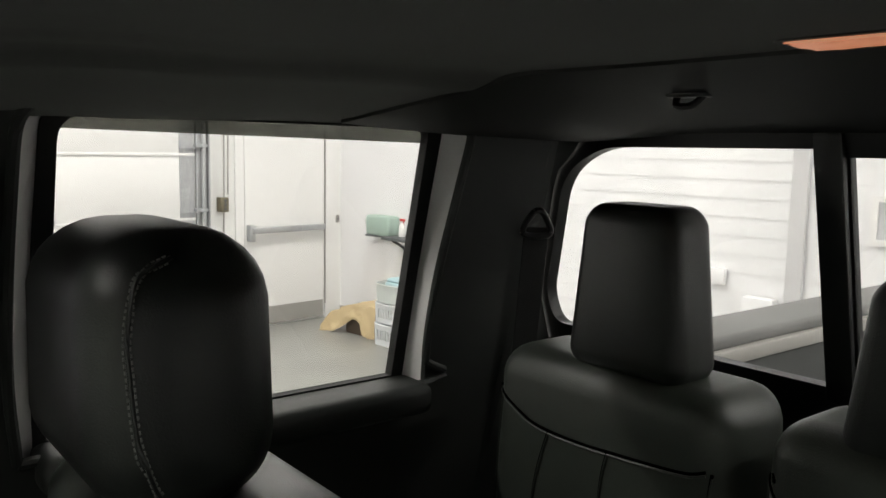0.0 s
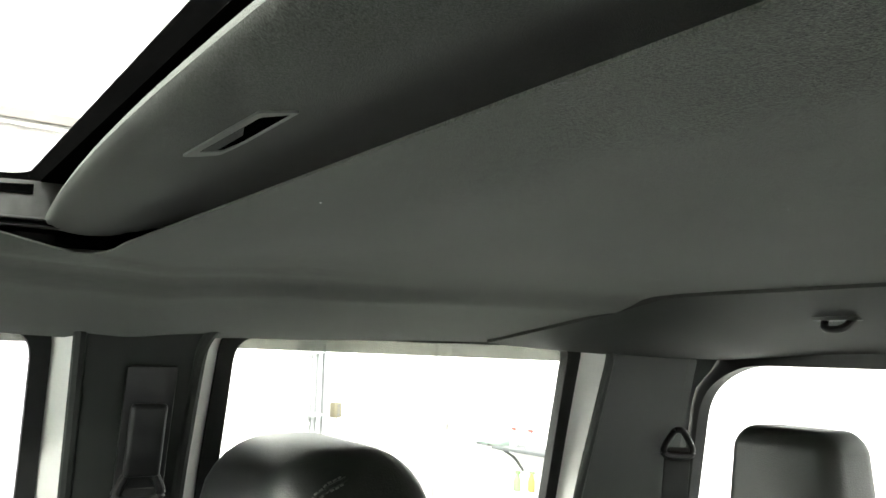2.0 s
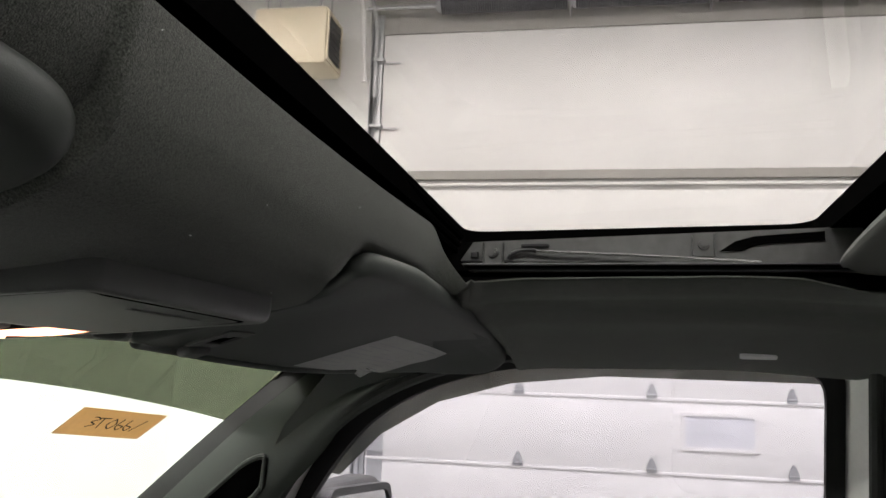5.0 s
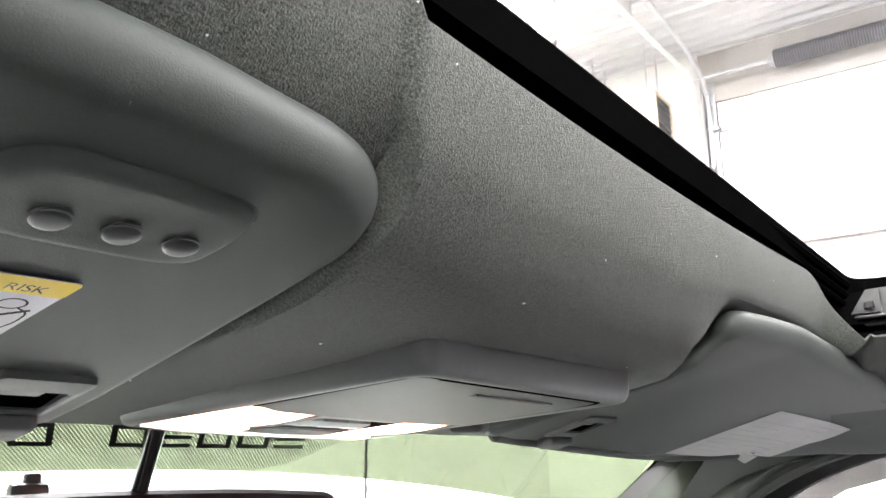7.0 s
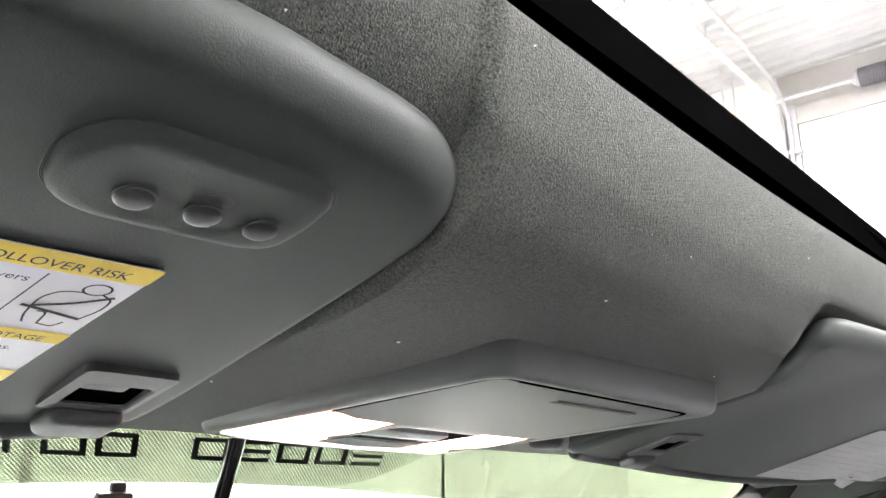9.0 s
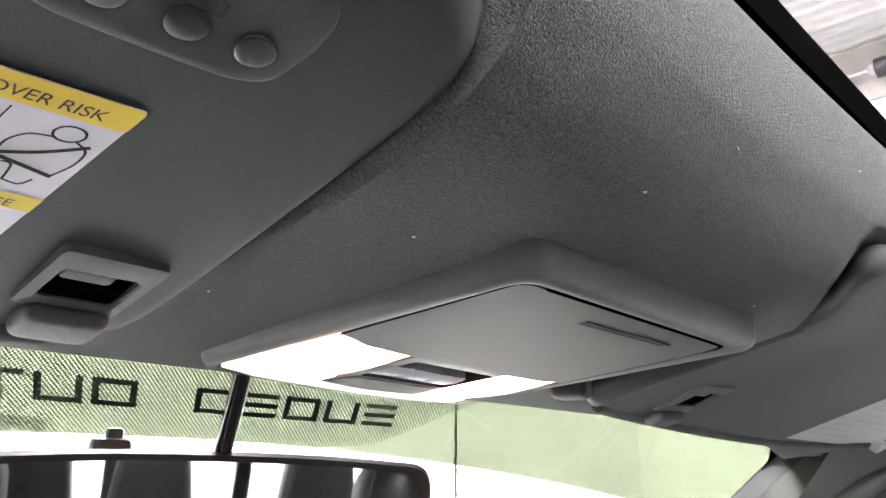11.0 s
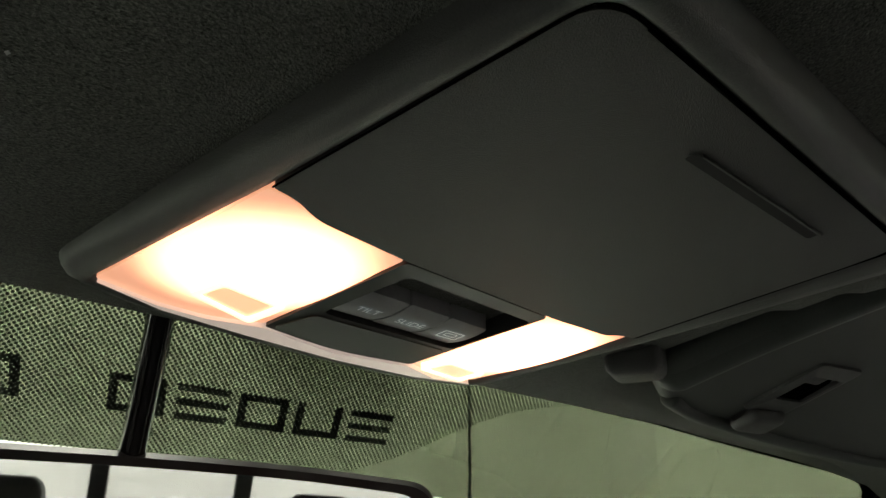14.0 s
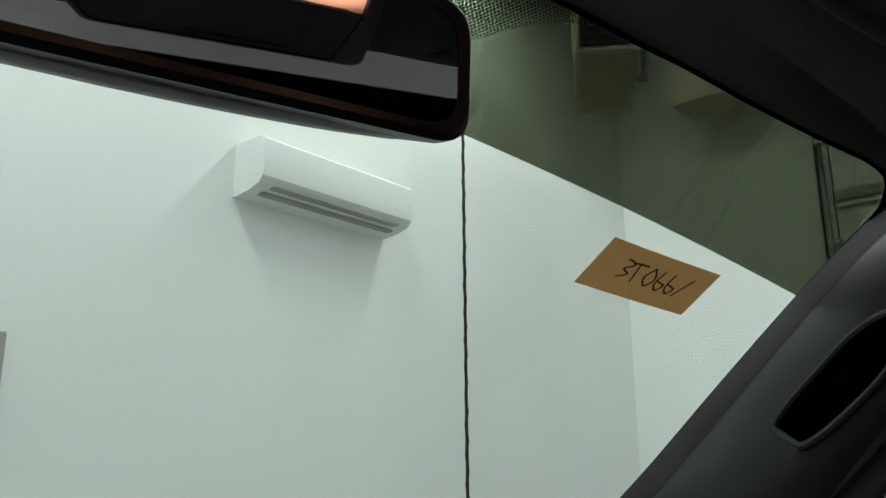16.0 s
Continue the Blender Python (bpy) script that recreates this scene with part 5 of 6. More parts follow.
def stitches(points, step, parent):
    pts = smooth_line([Vector(p) for p in points], 14)
    bms, run = [], 0.0
    for p, q in zip(pts, pts[1:]):
        run += (q - p).length
        if run > step:
            run = 0
            bms.append(cyl(p, p + (q - p).normalized() * step * 0.6, 0.0011, n=6))
    return part("stitching", merge(*bms), THREAD, parent, "pale double stitching")


def headrest(parent, lo, hi, s, r=0.055, taper=0.25):
    """A padded headrest whose edge seam lies on its s side."""
    pad = part("headrest", cushion(lo, hi, r, 0.012, 0.0, taper), LEATHER, parent, "padded black leather headrest", angle=80)
    for dx in (-0.06, 0.06):
        cx = (lo[0] + hi[0]) / 2 + dx
        part("headrest_post", cyl((cx, (lo[1] + hi[1]) / 2, lo[2] - 0.12), (cx, (lo[1] + hi[1]) / 2, lo[2] + 0.03), 0.006, n=12), CHROME, parent, "steel headrest post")
    return pad


def front_seat(s):
    ob = thing("captain_chair", Matrix(), "black leather front seat with a rounded headrest", "car seat", "front seats")
    x0, x1 = (0.315, 0.64) if s > 0 else (-0.64, -0.315)
    pad = headrest(ob, (x0, 1.150, 1.398), (x1 + (0.012 if s > 0 else 0), 1.340, 1.684), s, 0.074, 0.22)
    xe = x0 if s > 0 else x1
    line = [(xe + s * 0.02, y, z) for y, z in ((1.262, 1.680), (1.292, 1.664), (1.306, 1.642), (1.314, 1.590), (1.311, 1.548), (1.302, 1.487), (1.285, 1.440))]
    skin = BVHTree.FromPolygons([v.co for v in pad.data.vertices], [p.vertices for p in pad.data.polygons])
    snap = lambda p, lift: (lambda hit: hit[0] + hit[1] * lift)(skin.find_nearest(Vector(p)))
    dense = smooth_line([Vector(p) for p in line], 4)
    part("seam", tube([snap(p, 0.0005) for p in dense], 0.0028, 6), LEATHER, ob)
    for off in (-0.0065, 0.0065):
        stitches([snap(p + Vector((s * off, 0, 0)), 0.001) for p in dense], 0.006, ob)
    back_x = (0.215, 0.70) if s > 0 else (-0.70, -0.215)
    part("backrest", cushion((back_x[0], 1.10, 0.85), (back_x[1], 1.27, 1.405), 0.065, 0.02, 0.05), LEATHER, ob, "black leather backrest", angle=80)
    for bx in (back_x[0] + 0.045, back_x[1] - 0.045):
        part("side_bolster", cushion((bx - 0.05, 1.18, 0.9), (bx + 0.05, 1.33, 1.375), 0.045, 0.01, 0.05), LEATHER_GREY, ob, "grey leather shoulder bolster", angle=80)
    part("seat_cushion", cushion((back_x[0], 1.22, 0.88), (back_x[1], 1.74, 1.05), 0.06, 0), LEATHER, ob, angle=80)
    part("seat_base", box((back_x[0] + 0.05, 1.2, 0.8), (back_x[1] - 0.05, 1.65, 0.9), 0.02, 2), DARK, ob)
    return ob


front_seat(1)
front_seat(-1)
bench = thing("rear_bench", Matrix(), "black and grey leather rear bench with three headrests", "car seat")
for x0, x1, top in ((0.268, 0.490, 1.688), (-0.19, 0.046, 1.634), (-0.490, -0.268, 1.688)):
    headrest(bench, (x0, 0.462, top - 0.262), (x1, 0.572, top), 1, 0.030, 0.32)
for x0, x1, mid in ((0.150, 0.668, 0.37), (-0.145, 0.145, -0.085), (-0.668, -0.150, -0.37)):
    wide = x1 - x0 > 0.4
    rest = part("backrest", cushion((x0, 0.40, 0.85), (x1, 0.588, 1.435), 0.05, 0.022, 0.0, 0.16), LEATHER_GREY, bench, "grey leather backrest panel", angle=80)
    skin = BVHTree.FromPolygons([v.co for v in rest.data.vertices], [p.vertices for p in rest.data.polygons])
    cx, k = (x0 + x1) / 2, (1 if wide else 0.6)
    way = -1 if x1 < 0 else 1

    def on_rest(a, z, lift):
        at = Vector((cx + way * k * (a - 0.409), 0.61, z))
        hit = skin.ray_cast(at + Vector((0, 1, 0)), Vector((0, -1, 0)))
        hit = hit if hit[0] else skin.find_nearest(at)
        return hit[0] + hit[1] * lift
    # sewn seams: a yoke across the shoulders and two upright ones below it
    for line in ([(0.645, 1.345), (0.612, 1.331), (0.560, 1.306), (0.520, 1.295), (0.45, 1.292), (0.380, 1.295), (0.247, 1.305), (0.205, 1.316)], [(0.198, 1.314), (0.205, 1.20), (0.215, 1.02)], [(0.612, 1.330), (0.628, 1.20), (0.635, 1.02)], [(0.498, 1.292), (0.527, 1.186), (0.535, 1.02)], [(0.374, 1.294), (0.386, 1.22), (0.392, 1.02)]):
        fine = smooth_line([Vector((*p, 0)) for p in line], 6)
        part("seam", tube([on_rest(p.x, p.y + 0.018, 0.0003) for p in fine], 0.0024, 6), SEAL, rest)
        part("piping", tube([on_rest(p.x, p.y + 0.013, 0.0006) for p in fine], 0.0022, 6), LEATHER_GREY, rest)
part("seat_cushion", cushion((-0.75, 0.5, 0.88), (0.75, 1.0, 1.05), 0.06, 0), LEATHER, bench, angle=80)
part("bench_base", box((-0.7, 0.5, 0.8), (0.7, 0.95, 0.9), 0.02, 2), DARK, bench)

# ---------- outside the cab: bed, door mirror ----------
bed = thing("truck_bed", Matrix(), "white pickup bed with a dark lined inside", "truck bed")
for s in (1, -1):
    f = Matrix.Diagonal((s, 1, 1, 1))
    part("bed_rail", box((0.80, -1.95, 1.245), (0.985, 0.10, 1.285), 0.014, 3, m=f), RAILGREY, bed, "grey bed rail cap")
    part("rail_cap", box((0.785, -1.95, 1.205), (0.83, 0.10, 1.249), 0.008, 2, m=f), GREYPAINT, bed, "grey inner rail")
    part("bed_wall", box((0.80, -1.95, 0.80), (0.83, 0.10, 1.21), 0.006, 1, m=f), BEDLINER, bed, "dark lined bed wall")
    part("outer_side", box((0.96, -1.97, 0.62), (1.0, 0.10, 1.25), 0.012, 2, m=f), WHITEPAINT, bed)
    for y in (-0.3, -1.1, -1.7):
        part("wall_rib", box((0.77, y - 0.05, 0.82), (0.802, y + 0.05, 1.18), 0.012, 2, m=f), BEDLINER, bed)
part("tailgate", box((-0.80, -2.0, 0.8), (0.80, -1.94, 1.27), 0.015, 2), WHITEPAINT, bed)
part("bed_floor", box((-0.80, -1.95, 0.78), (0.80, 0.1, 0.82)), BEDLINER, bed)
part("bed_front", box((-0.98, 0.08, 0.62), (0.98, 0.12, 1.27), 0.01, 1), BEDLINER, bed)
body_shell = thing("pickup_truck", Matrix(), "white lower cab body, hood and wheels of the pickup", "truck body")
for s in (1, -1):
    f = Matrix.Diagonal((s, 1, 1, 1))
    part("door_skin", box((0.90, 0.13, 0.62), (0.95, 2.75, 1.285), 0.02, 3, m=f), WHITEPAINT, body_shell, "white door skin")
    part("fender", box((0.72, 2.75, 0.7), (0.99, 4.2, 1.24), 0.05, 4, m=f), WHITEPAINT, body_shell)
    for y in (-0.95, 3.45):
        tyre = part("tyre", merge(cyl((s * 0.70, y, 0.41), (s * 0.98, y, 0.41), 0.41, n=40)), RUBBER, body_shell, "black tyre")
        part("rim", cyl((s * 0.96, y, 0.41), (s * 0.99, y, 0.41), 0.24, n=32), CHROME, tyre)
part("hood", box((-0.74, 2.98, 1.05), (0.74, 4.2, 1.22), 0.06, 4), WHITEPAINT, body_shell, "white hood")
part("chassis", box((-0.6, -1.9, 0.5), (0.6, 4.1, 0.78), 0.03, 2), DARK, body_shell)
mast = thing("radio_antenna", Matrix.Translation((0.79, 2.935, 1.24)), "thin black spiral radio antenna on the fender", "antenna")
part("base", merge(cyl((0, 0, -0.01), (0, 0, 0.02), 0.022, 0.016), cyl((0, 0, 0.02), (0, 0, 0.05), 0.012, 0.006)), RUBBER, mast, "black rubber antenna base")
part("rod", cyl((0, 0, 0.04), (0, 0, 0.98), 0.0026, 0.0022, 10), INK, mast)
part("spiral", tube([(0.0030 * math.cos(k * 1.3), 0.0030 * math.sin(k * 1.3), 0.06 + k * 0.009) for k in range(101)], 0.0008, 5), INK, mast)
door_mirror = thing("door_mirror", Matrix.Translation((1.10, 2.33, 1.475)), "black door mirror with a bright face", "door mirror")
part("shell", cushion((-0.17, -0.028, -0.17), (0.17, 0.07, 0.095), 0.03), DARK, door_mirror, "black mirror shell", angle=80)
face_out = rounded(rect(-0.166, -0.165, 0.166, 0.091), 0.04)
face_in = rounded(rect(-0.152, -0.151, 0.152, 0.077), 0.032)
part("face_rim", ring(face_out, face_in, lambda a, c: (a * (1 - 0.25 * max(0, c)), -0.040, c - 0.06 * a), lambda a, c: (0, 0.02, 0)), DARK, door_mirror, "black mirror rim")
part("mirror_face", slab(face_in, (), lambda a, c: (a * (1 - 0.25 * max(0, c)), -0.036, c - 0.06 * a), None), MIRROR, door_mirror, smooth=False)
part("mount_arm", tube([(-0.05, 0.02, -0.1), (-0.12, 0.02, -0.14), (-0.2, 0.02, -0.16)], 0.02, 10), DARK, door_mirror)

# ---------- garage ----------
RIGHT, LEFT, FRONT, REAR, TOP = 6.6, -5.6, 5.4, -3.7, 5.25


def g_thing(name, label, category, group="", kind="", m=None):
    return thing(name, GARAGE @ (m or Matrix()), label, category, group, kind)


def g_structure(name, b, material, label, category):
    ob = link(name, b, material)
    ob.matrix_world = GARAGE
    return tagged(ob, label, category, kind="structure")


g_structure("ground", box((LEFT - 0.3, REAR - 0.3, -0.2), (RIGHT + 0.4, FRONT + 0.3, 0.0)), CONCRETE, "smooth grey sealed concrete garage floor", "floor")
ribs = []
u = LEFT - 0.2
while u < RIGHT + 0.3:
    ribs += [(u, TOP), (u + 0.055, TOP), (u + 0.075, TOP + 0.05), (u + 0.13, TOP + 0.05)]
    u += 0.15
g_structure("ceiling", grid(lambda i, v: (ribs[i][0], v, ribs[i][1]), list(range(len(ribs))), [REAR - 0.2, FRONT + 0.2], thick=(0, 0, 0.02)), DECK, "white ribbed steel roof deck", "ceiling")
# the door wall, with both openings cut through
g_structure("wall_right", slab([(REAR, 0), (FRONT, 0), (FRONT, TOP + 0.1), (REAR, TOP + 0.1)], [rect(-2.05, 0.005, 3.62, 4.78), rect(-3.49, 0.006, -2.55, 2.12)], lambda v, z: (RIGHT + 0.03, v, z), lambda v, z: (0.18, 0, 0)), WALLPAINT, "white painted garage wall with a wide door opening", "wall")
g_structure("wall_front", box((LEFT, FRONT, 0), (RIGHT + 0.2, FRONT + 0.15, TOP + 0.1)), WALLPAINT, "plain white painted garage wall", "wall")
g_structure("wall_left", box((LEFT - 0.15, REAR, 0), (LEFT, FRONT + 0.15, TOP + 0.1)), WALLPAINT, "plain white painted garage wall", "wall")
rear_wall = g_structure("wall_rear", box((LEFT, REAR - 0.15, 0), (RIGHT + 0.2, REAR, TOP + 0.1)), SIDING, "white lap-sided garage wall", "wall")
g_structure("door_backdrop", box((RIGHT + 0.2, -4, 0), (RIGHT + 0.24, 5.4, 5.2)), WALLPAINT, "plain board outside the garage door", "wall")

# sectional garage door
gdoor = g_thing("garage_door", "white steel sectional garage door with a strut and hinges", "garage door")
joints = [0.0, 0.51, 1.085, 1.655, 2.225, 2.80, 3.43, 4.77]
for z0, z1 in zip(joints, joints[1:]):
    section = part("door_section", box((RIGHT, -2.05, z0 + 0.004), (RIGHT + 0.045, 3.62, z1 - 0.004), 0.006, 2), DOORPAINT, gdoor)
    if z0 > 0:
        part("section_lip", box((RIGHT - 0.012, -2.05, z0 - 0.012), (RIGHT + 0.002, 3.62, z0 + 0.014), 0.005, 2), DOORPAINT, section)
    if abs(z0 - 1.085) < 0.01:
        part("window_frame", slab(rounded(rect(0.50, 1.27, 1.085, 1.565), 0.02), [rounded(rect(0.535, 1.30, 1.05, 1.535), 0.015)], lambda v, z: (RIGHT - 0.014, v, z), lambda v, z: (0.016, 0, 0)), DOORPAINT, section, "white window frame")
        part("window_pane", slab(rect(0.53, 1.295, 1.055, 1.54), (), lambda v, z: (RIGHT - 0.004, v, z), None), FROSTED, section, "frosted pane", smooth=False)
hb = merge(slab([(-0.038, -0.03), (0.038, -0.03), (0.036, 0.02), (0.022, 0.055), (0.008, 0.085), (-0.008, 0.085), (-0.022, 0.055), (-0.036, 0.02)], (), lambda v, z: (-0.016, v, z), lambda v, z: (0.016, 0, 0)), box((-0.03, -0.042, -0.008), (0.0, 0.042, 0.006), 0.003, 1), cyl((-0.022, -0.03, 0.0), (-0.022, 0.03, 0.0), 0.008, n=8))
first = part("hinge", hb, GALVANISED, gdoor, "galvanised steel hinge")
first.location = (RIGHT - 0.004, 2.35, 1.115)
for v in (2.35, 1.305, 0.26, -0.79):
    for z in (1.115, 1.685, 0.54, 2.25):
        if (v, z) != (2.35, 1.115):
            h2 = new("hinge", first.data)
            h2.parent, h2.location = gdoor, (RIGHT - 0.004, v, z)
            h2["label"] = "galvanised steel hinge"
part("strut", merge(box((RIGHT - 0.06, -2.05, 3.425), (RIGHT, 3.60, 3.43), 0.001, 1), box((RIGHT - 0.06, -2.05, 3.425), (RIGHT - 0.055, 3.60, 3.50), 0.001, 1), box((RIGHT - 0.06, -2.05, 3.496), (RIGHT, 3.60, 3.502), 0.001, 1)), GREYPAINT, gdoor, "grey steel strut")
part("strut_ledge", box((RIGHT - 0.05, -2.05, 3.375), (RIGHT, 3.60, 3.40), 0.008, 2), DOORPAINT, gdoor)
for v, s in ((3.66, 1), (-2.09, -1)):
    part("track_post", merge(box((RIGHT - 0.02, v - 0.035, 0), (RIGHT + 0.03, v + 0.035, 4.95), 0.004, 1), box((RIGHT - 0.09, v + s * 0.05, 0), (RIGHT + 0.03, v + s * 0.058, 4.95), 0.002, 1)), GALVANISED, gdoor, "galvanised door track post")
    part("track_rail", tube([(RIGHT - 0.05, v + s * 0.02, 0.1), (RIGHT - 0.05, v + s * 0.02, 2.5), (RIGHT - 0.05, v + s * 0.02, 4.55), (RIGHT - 0.10, v + s * 0.02, 4.85), (RIGHT - 0.35, v + s * 0.02, 5.02), (RIGHT - 1.2, v + s * 0.02, 5.10), (RIGHT - 3.2, v + s * 0.02, 5.16)], 0.022, 8), GALVANISED, gdoor, "galvanised curved track")
    for z in (0.6, 1.15, 1.72, 2.4, 3.1, 3.9, 4.5):
        part("track_bracket", box((RIGHT - 0.07, v - 0.06, z), (RIGHT + 0.02, v + 0.06, z + 0.03), 0.003, 1), GALVANISED, gdoor)
        part("roller_arm", box((RIGHT - 0.03, v - s * 0.20, z - 0.012), (RIGHT - 0.015, v, z + 0.0), 0.003, 1), GALVANISED, gdoor)
part("end_stile", box((RIGHT - 0.008, 3.47, 0.01), (RIGHT + 0.002, 3.60, 3.4), 0.002, 1), GALVANISED, gdoor, "galvanised end stile")
part("end_stile", box((RIGHT - 0.008, -2.04, 0.01), (RIGHT + 0.002, -1.90, 3.4), 0.002, 1), GALVANISED, gdoor, "galvanised end stile")
part("header", box((RIGHT - 0.01, -2.2, 4.77), (RIGHT + 0.035, 3.75, 5.24), 0.004, 1), GREYPAINT, gdoor, "grey steel header")
part("torsion_shaft", cyl((RIGHT - 0.16, -2.15, 4.95), (RIGHT - 0.16, 3.74, 4.95), 0.018, n=12), GALVANISED, gdoor, "steel torsion shaft")
for v0 in (2.0, 0.85, -0.30, -1.45):
    bms = [cyl((RIGHT - 0.16, v0 + 0.02 * k, 4.95), (RIGHT - 0.16, v0 + 0.02 * k + 0.017, 4.95), 0.078, n=16) for k in range(54)]
    part("torsion_spring", merge(*bms), SPRING, gdoor, "black torsion spring")
    part("spring_cone", cyl((RIGHT - 0.16, v0 + 1.08, 4.95), (RIGHT - 0.16, v0 + 1.13, 4.95), 0.075, 0.04, 16), GALVANISED, gdoor)
    part("bearing_plate", box((RIGHT - 0.2, v0 - 0.03, 4.86), (RIGHT - 0.01, v0 - 0.02, 5.04), 0.004, 1), GALVANISED, gdoor)

# exit door
exit_door = g_thing("exit_door", "white steel exit door with a push bar and kick plate", "door")
part("leaf", box((RIGHT + 0.02, -3.48, 0.012), (RIGHT + 0.06, -2.56, 2.11), 0.004, 1), DOORPAINT, exit_door)
part("door_casing", slab([(-3.58, 0), (-3.58, 2.2), (-2.46, 2.2), (-2.46, 0), (-2.55, 0), (-2.55, 2.115), (-3.49, 2.115), (-3.49, 0)], (), lambda v, z: (RIGHT + 0.012, v, z), lambda v, z: (0.03, 0, 0)), DOORPAINT, exit_door)
part("jamb_gap", box((RIGHT + 0.008, -3.492, 0.15), (RIGHT + 0.013, -3.476, 2.1)), GREYPAINT, exit_door, "grey hinge gap")
bar = part("push_bar", box((RIGHT - 0.06, -3.45, 0.915), (RIGHT - 0.02, -2.60, 0.975), 0.012, 3), GALVANISED, exit_door, "steel push bar")
part("bar_head", box((RIGHT - 0.05, -2.64, 0.84), (RIGHT + 0.02, -2.575, 1.0), 0.01, 2), GALVANISED, bar)
part("kick_plate", box((RIGHT + 0.012, -3.46, 0.02), (RIGHT + 0.021, -2.58, 0.19), 0.003, 1), GREYPAINT, exit_door, "grey kick plate")
cord = g_thing("door_control", "pull cord with a small olive brown control box", "door control")
part("cord", merge(tube([(RIGHT - 0.05, -2.30, 4.8), (RIGHT - 0.05, -2.315, 2.5), (RIGHT - 0.05, -2.30, 0.9)], 0.008, 6), tube([(RIGHT - 0.05, -2.39, 4.8), (RIGHT - 0.05, -2.36, 2.5), (RIGHT - 0.05, -2.345, 1.3)], 0.008, 6)), GREYPAINT, cord)
part("control_box", box((RIGHT - 0.06, -2.352, 1.137), (RIGHT + 0.03, -2.272, 1.270), 0.008, 2), CONTROLBROWN, cord, "olive brown control box")
for z in (1.165, 1.204, 1.243):
    part("push_button", cyl((RIGHT - 0.058, -2.312, z), (RIGHT - 0.068, -2.312, z), 0.013, n=12), DARKGREY, cord)
for v in (3.66, -2.13):
    post = g_thing("bollard", "white steel bollard with a domed cap", "bollard", "bollards beside the garage door")
    part("post", cyl((RIGHT - 0.28, v, 0), (RIGHT - 0.28, v, 0.92), 0.085, n=24), DOORPAINT, post)
    d = bmesh.new()
    bmesh.ops.create_uvsphere(d, u_segments=24, v_segments=12, radius=0.085)
    d.transform(Matrix.Translation((RIGHT - 0.28, v, 0.92)) @ Matrix.Diagonal((1, 1, 0.7, 1)))
    part("cap", d, DOORPAINT, post)
switch = g_thing("wall_switch", "small grey wall switch", "switch")
part("plate", box((RIGHT + 0.015, -3.67, 0.97), (RIGHT + 0.03, -3.63, 1.05), 0.004, 1), GREYPAINT, switch)
part("toggle", box((RIGHT + 0.006, -3.656, 0.998), (RIGHT + 0.016, -3.644, 1.02), 0.002, 1), DARKGREY, switch)

# unit heaters and wall units


def unit_heater(m, w, d, hgt, label):
    ob = g_thing("unit_heater", label, "unit heater", m=m)
    part("cabinet", box((0, 0, 0), (d, w, hgt), 0.02, 2), TAN, ob, "tan enamelled cabinet")
    return ob


heater = unit_heater(Matrix.Translation((6.01, 3.965, 4.30)), 0.64, 0.42, 0.50, "tan unit heater hung by the garage door")
part("louvre_frame", slab(rect(0.02, 0.03, 0.40, 0.47), [rect(0.05, 0.06, 0.37, 0.44)], lambda a, c: (a, -0.012, c), lambda a, c: (0, 0.02, 0)), TAN, heater)
part("fan_recess", slab(rect(0.05, 0.06, 0.37, 0.44), (), lambda a, c: (a, -0.002, c), None), DARK, heater, smooth=False)
for k in range(6):
    part("louvre", box((0.05, -0.012, 0.09 + k * 0.056), (0.37, 0.01, 0.098 + k * 0.056), 0, m=None), DARKGREY, heater)
for a, c in ((0.08, 0.08), (0.08, 0.56), (0.34, 0.56), (0.34, 0.08)):
    part("hanger_rod", cyl((a, c, 0.50), (a, c, 0.96), 0.008, n=8), GALVANISED, heater)
heater2 = unit_heater(Matrix.Translation((4.114, 3.936, 3.80)) @ Matrix.Rotation(radians(31), 4, "Z"), 0.37, 0.84, 0.62, "tan unit heater with a dark grille hung from the ceiling")
part("louvre_frame", slab(rect(0.01, 0.015, 0.36, 0.61), [rect(0.03, 0.04, 0.34, 0.59)], lambda a, c: (-0.012, a, c), lambda a, c: (0.02, 0, 0)), TAN, heater2)
part("fan_recess", slab(rect(0.03, 0.04, 0.34, 0.59), (), lambda a, c: (-0.002, a, c), None), DARK, heater2, smooth=False)
for k in range(9):
    part("louvre", box((-0.012, 0.03, 0.07 + k * 0.057), (0.01, 0.34, 0.076 + k * 0.057)), DARKGREY, heater2)
part("gas_pipe", tube([(0.5, 0.0, 0.1), (0.5, -0.05, 0.06), (0.5, -0.07, 0.2), (0.5, -0.07, 1.44)], 0.02, 8), DARKGREY, heater2)
for a, c in ((0.1, 0.05), (0.1, 0.32), (0.75, 0.32), (0.75, 0.05)):
    part("hanger_rod", cyl((a, c, 0.62), (a, c, 1.46), 0.008, n=8), GALVANISED, heater2)
split = g_thing("wall_air_conditioner", "white split air conditioner on the white wall", "air conditioner")
prof = [(0.0, 0.285), (-0.20, 0.285), (-0.235, 0.262), (-0.245, 0.12), (-0.235, 0.07), (-0.205, 0.038), (-0.12, 0.012), (0.0, 0.0)]
AC0, AC1, ACZ = 2.455, 3.535, 2.83
part("body", grid(lambda i, u: (u, FRONT + prof[i][0], ACZ + prof[i][1]), list(range(len(prof))), [AC0, AC0 + 0.005, AC1 - 0.005, AC1]), DOORPAINT, split, "white moulded body", angle=30)
for u in (AC0, AC1):
    b = bmesh.new()
    b.faces.new([b.verts.new((u, FRONT + p[0], ACZ + p[1])) for p in prof])
    part("end_cap", b, DOORPAINT, split, smooth=False)
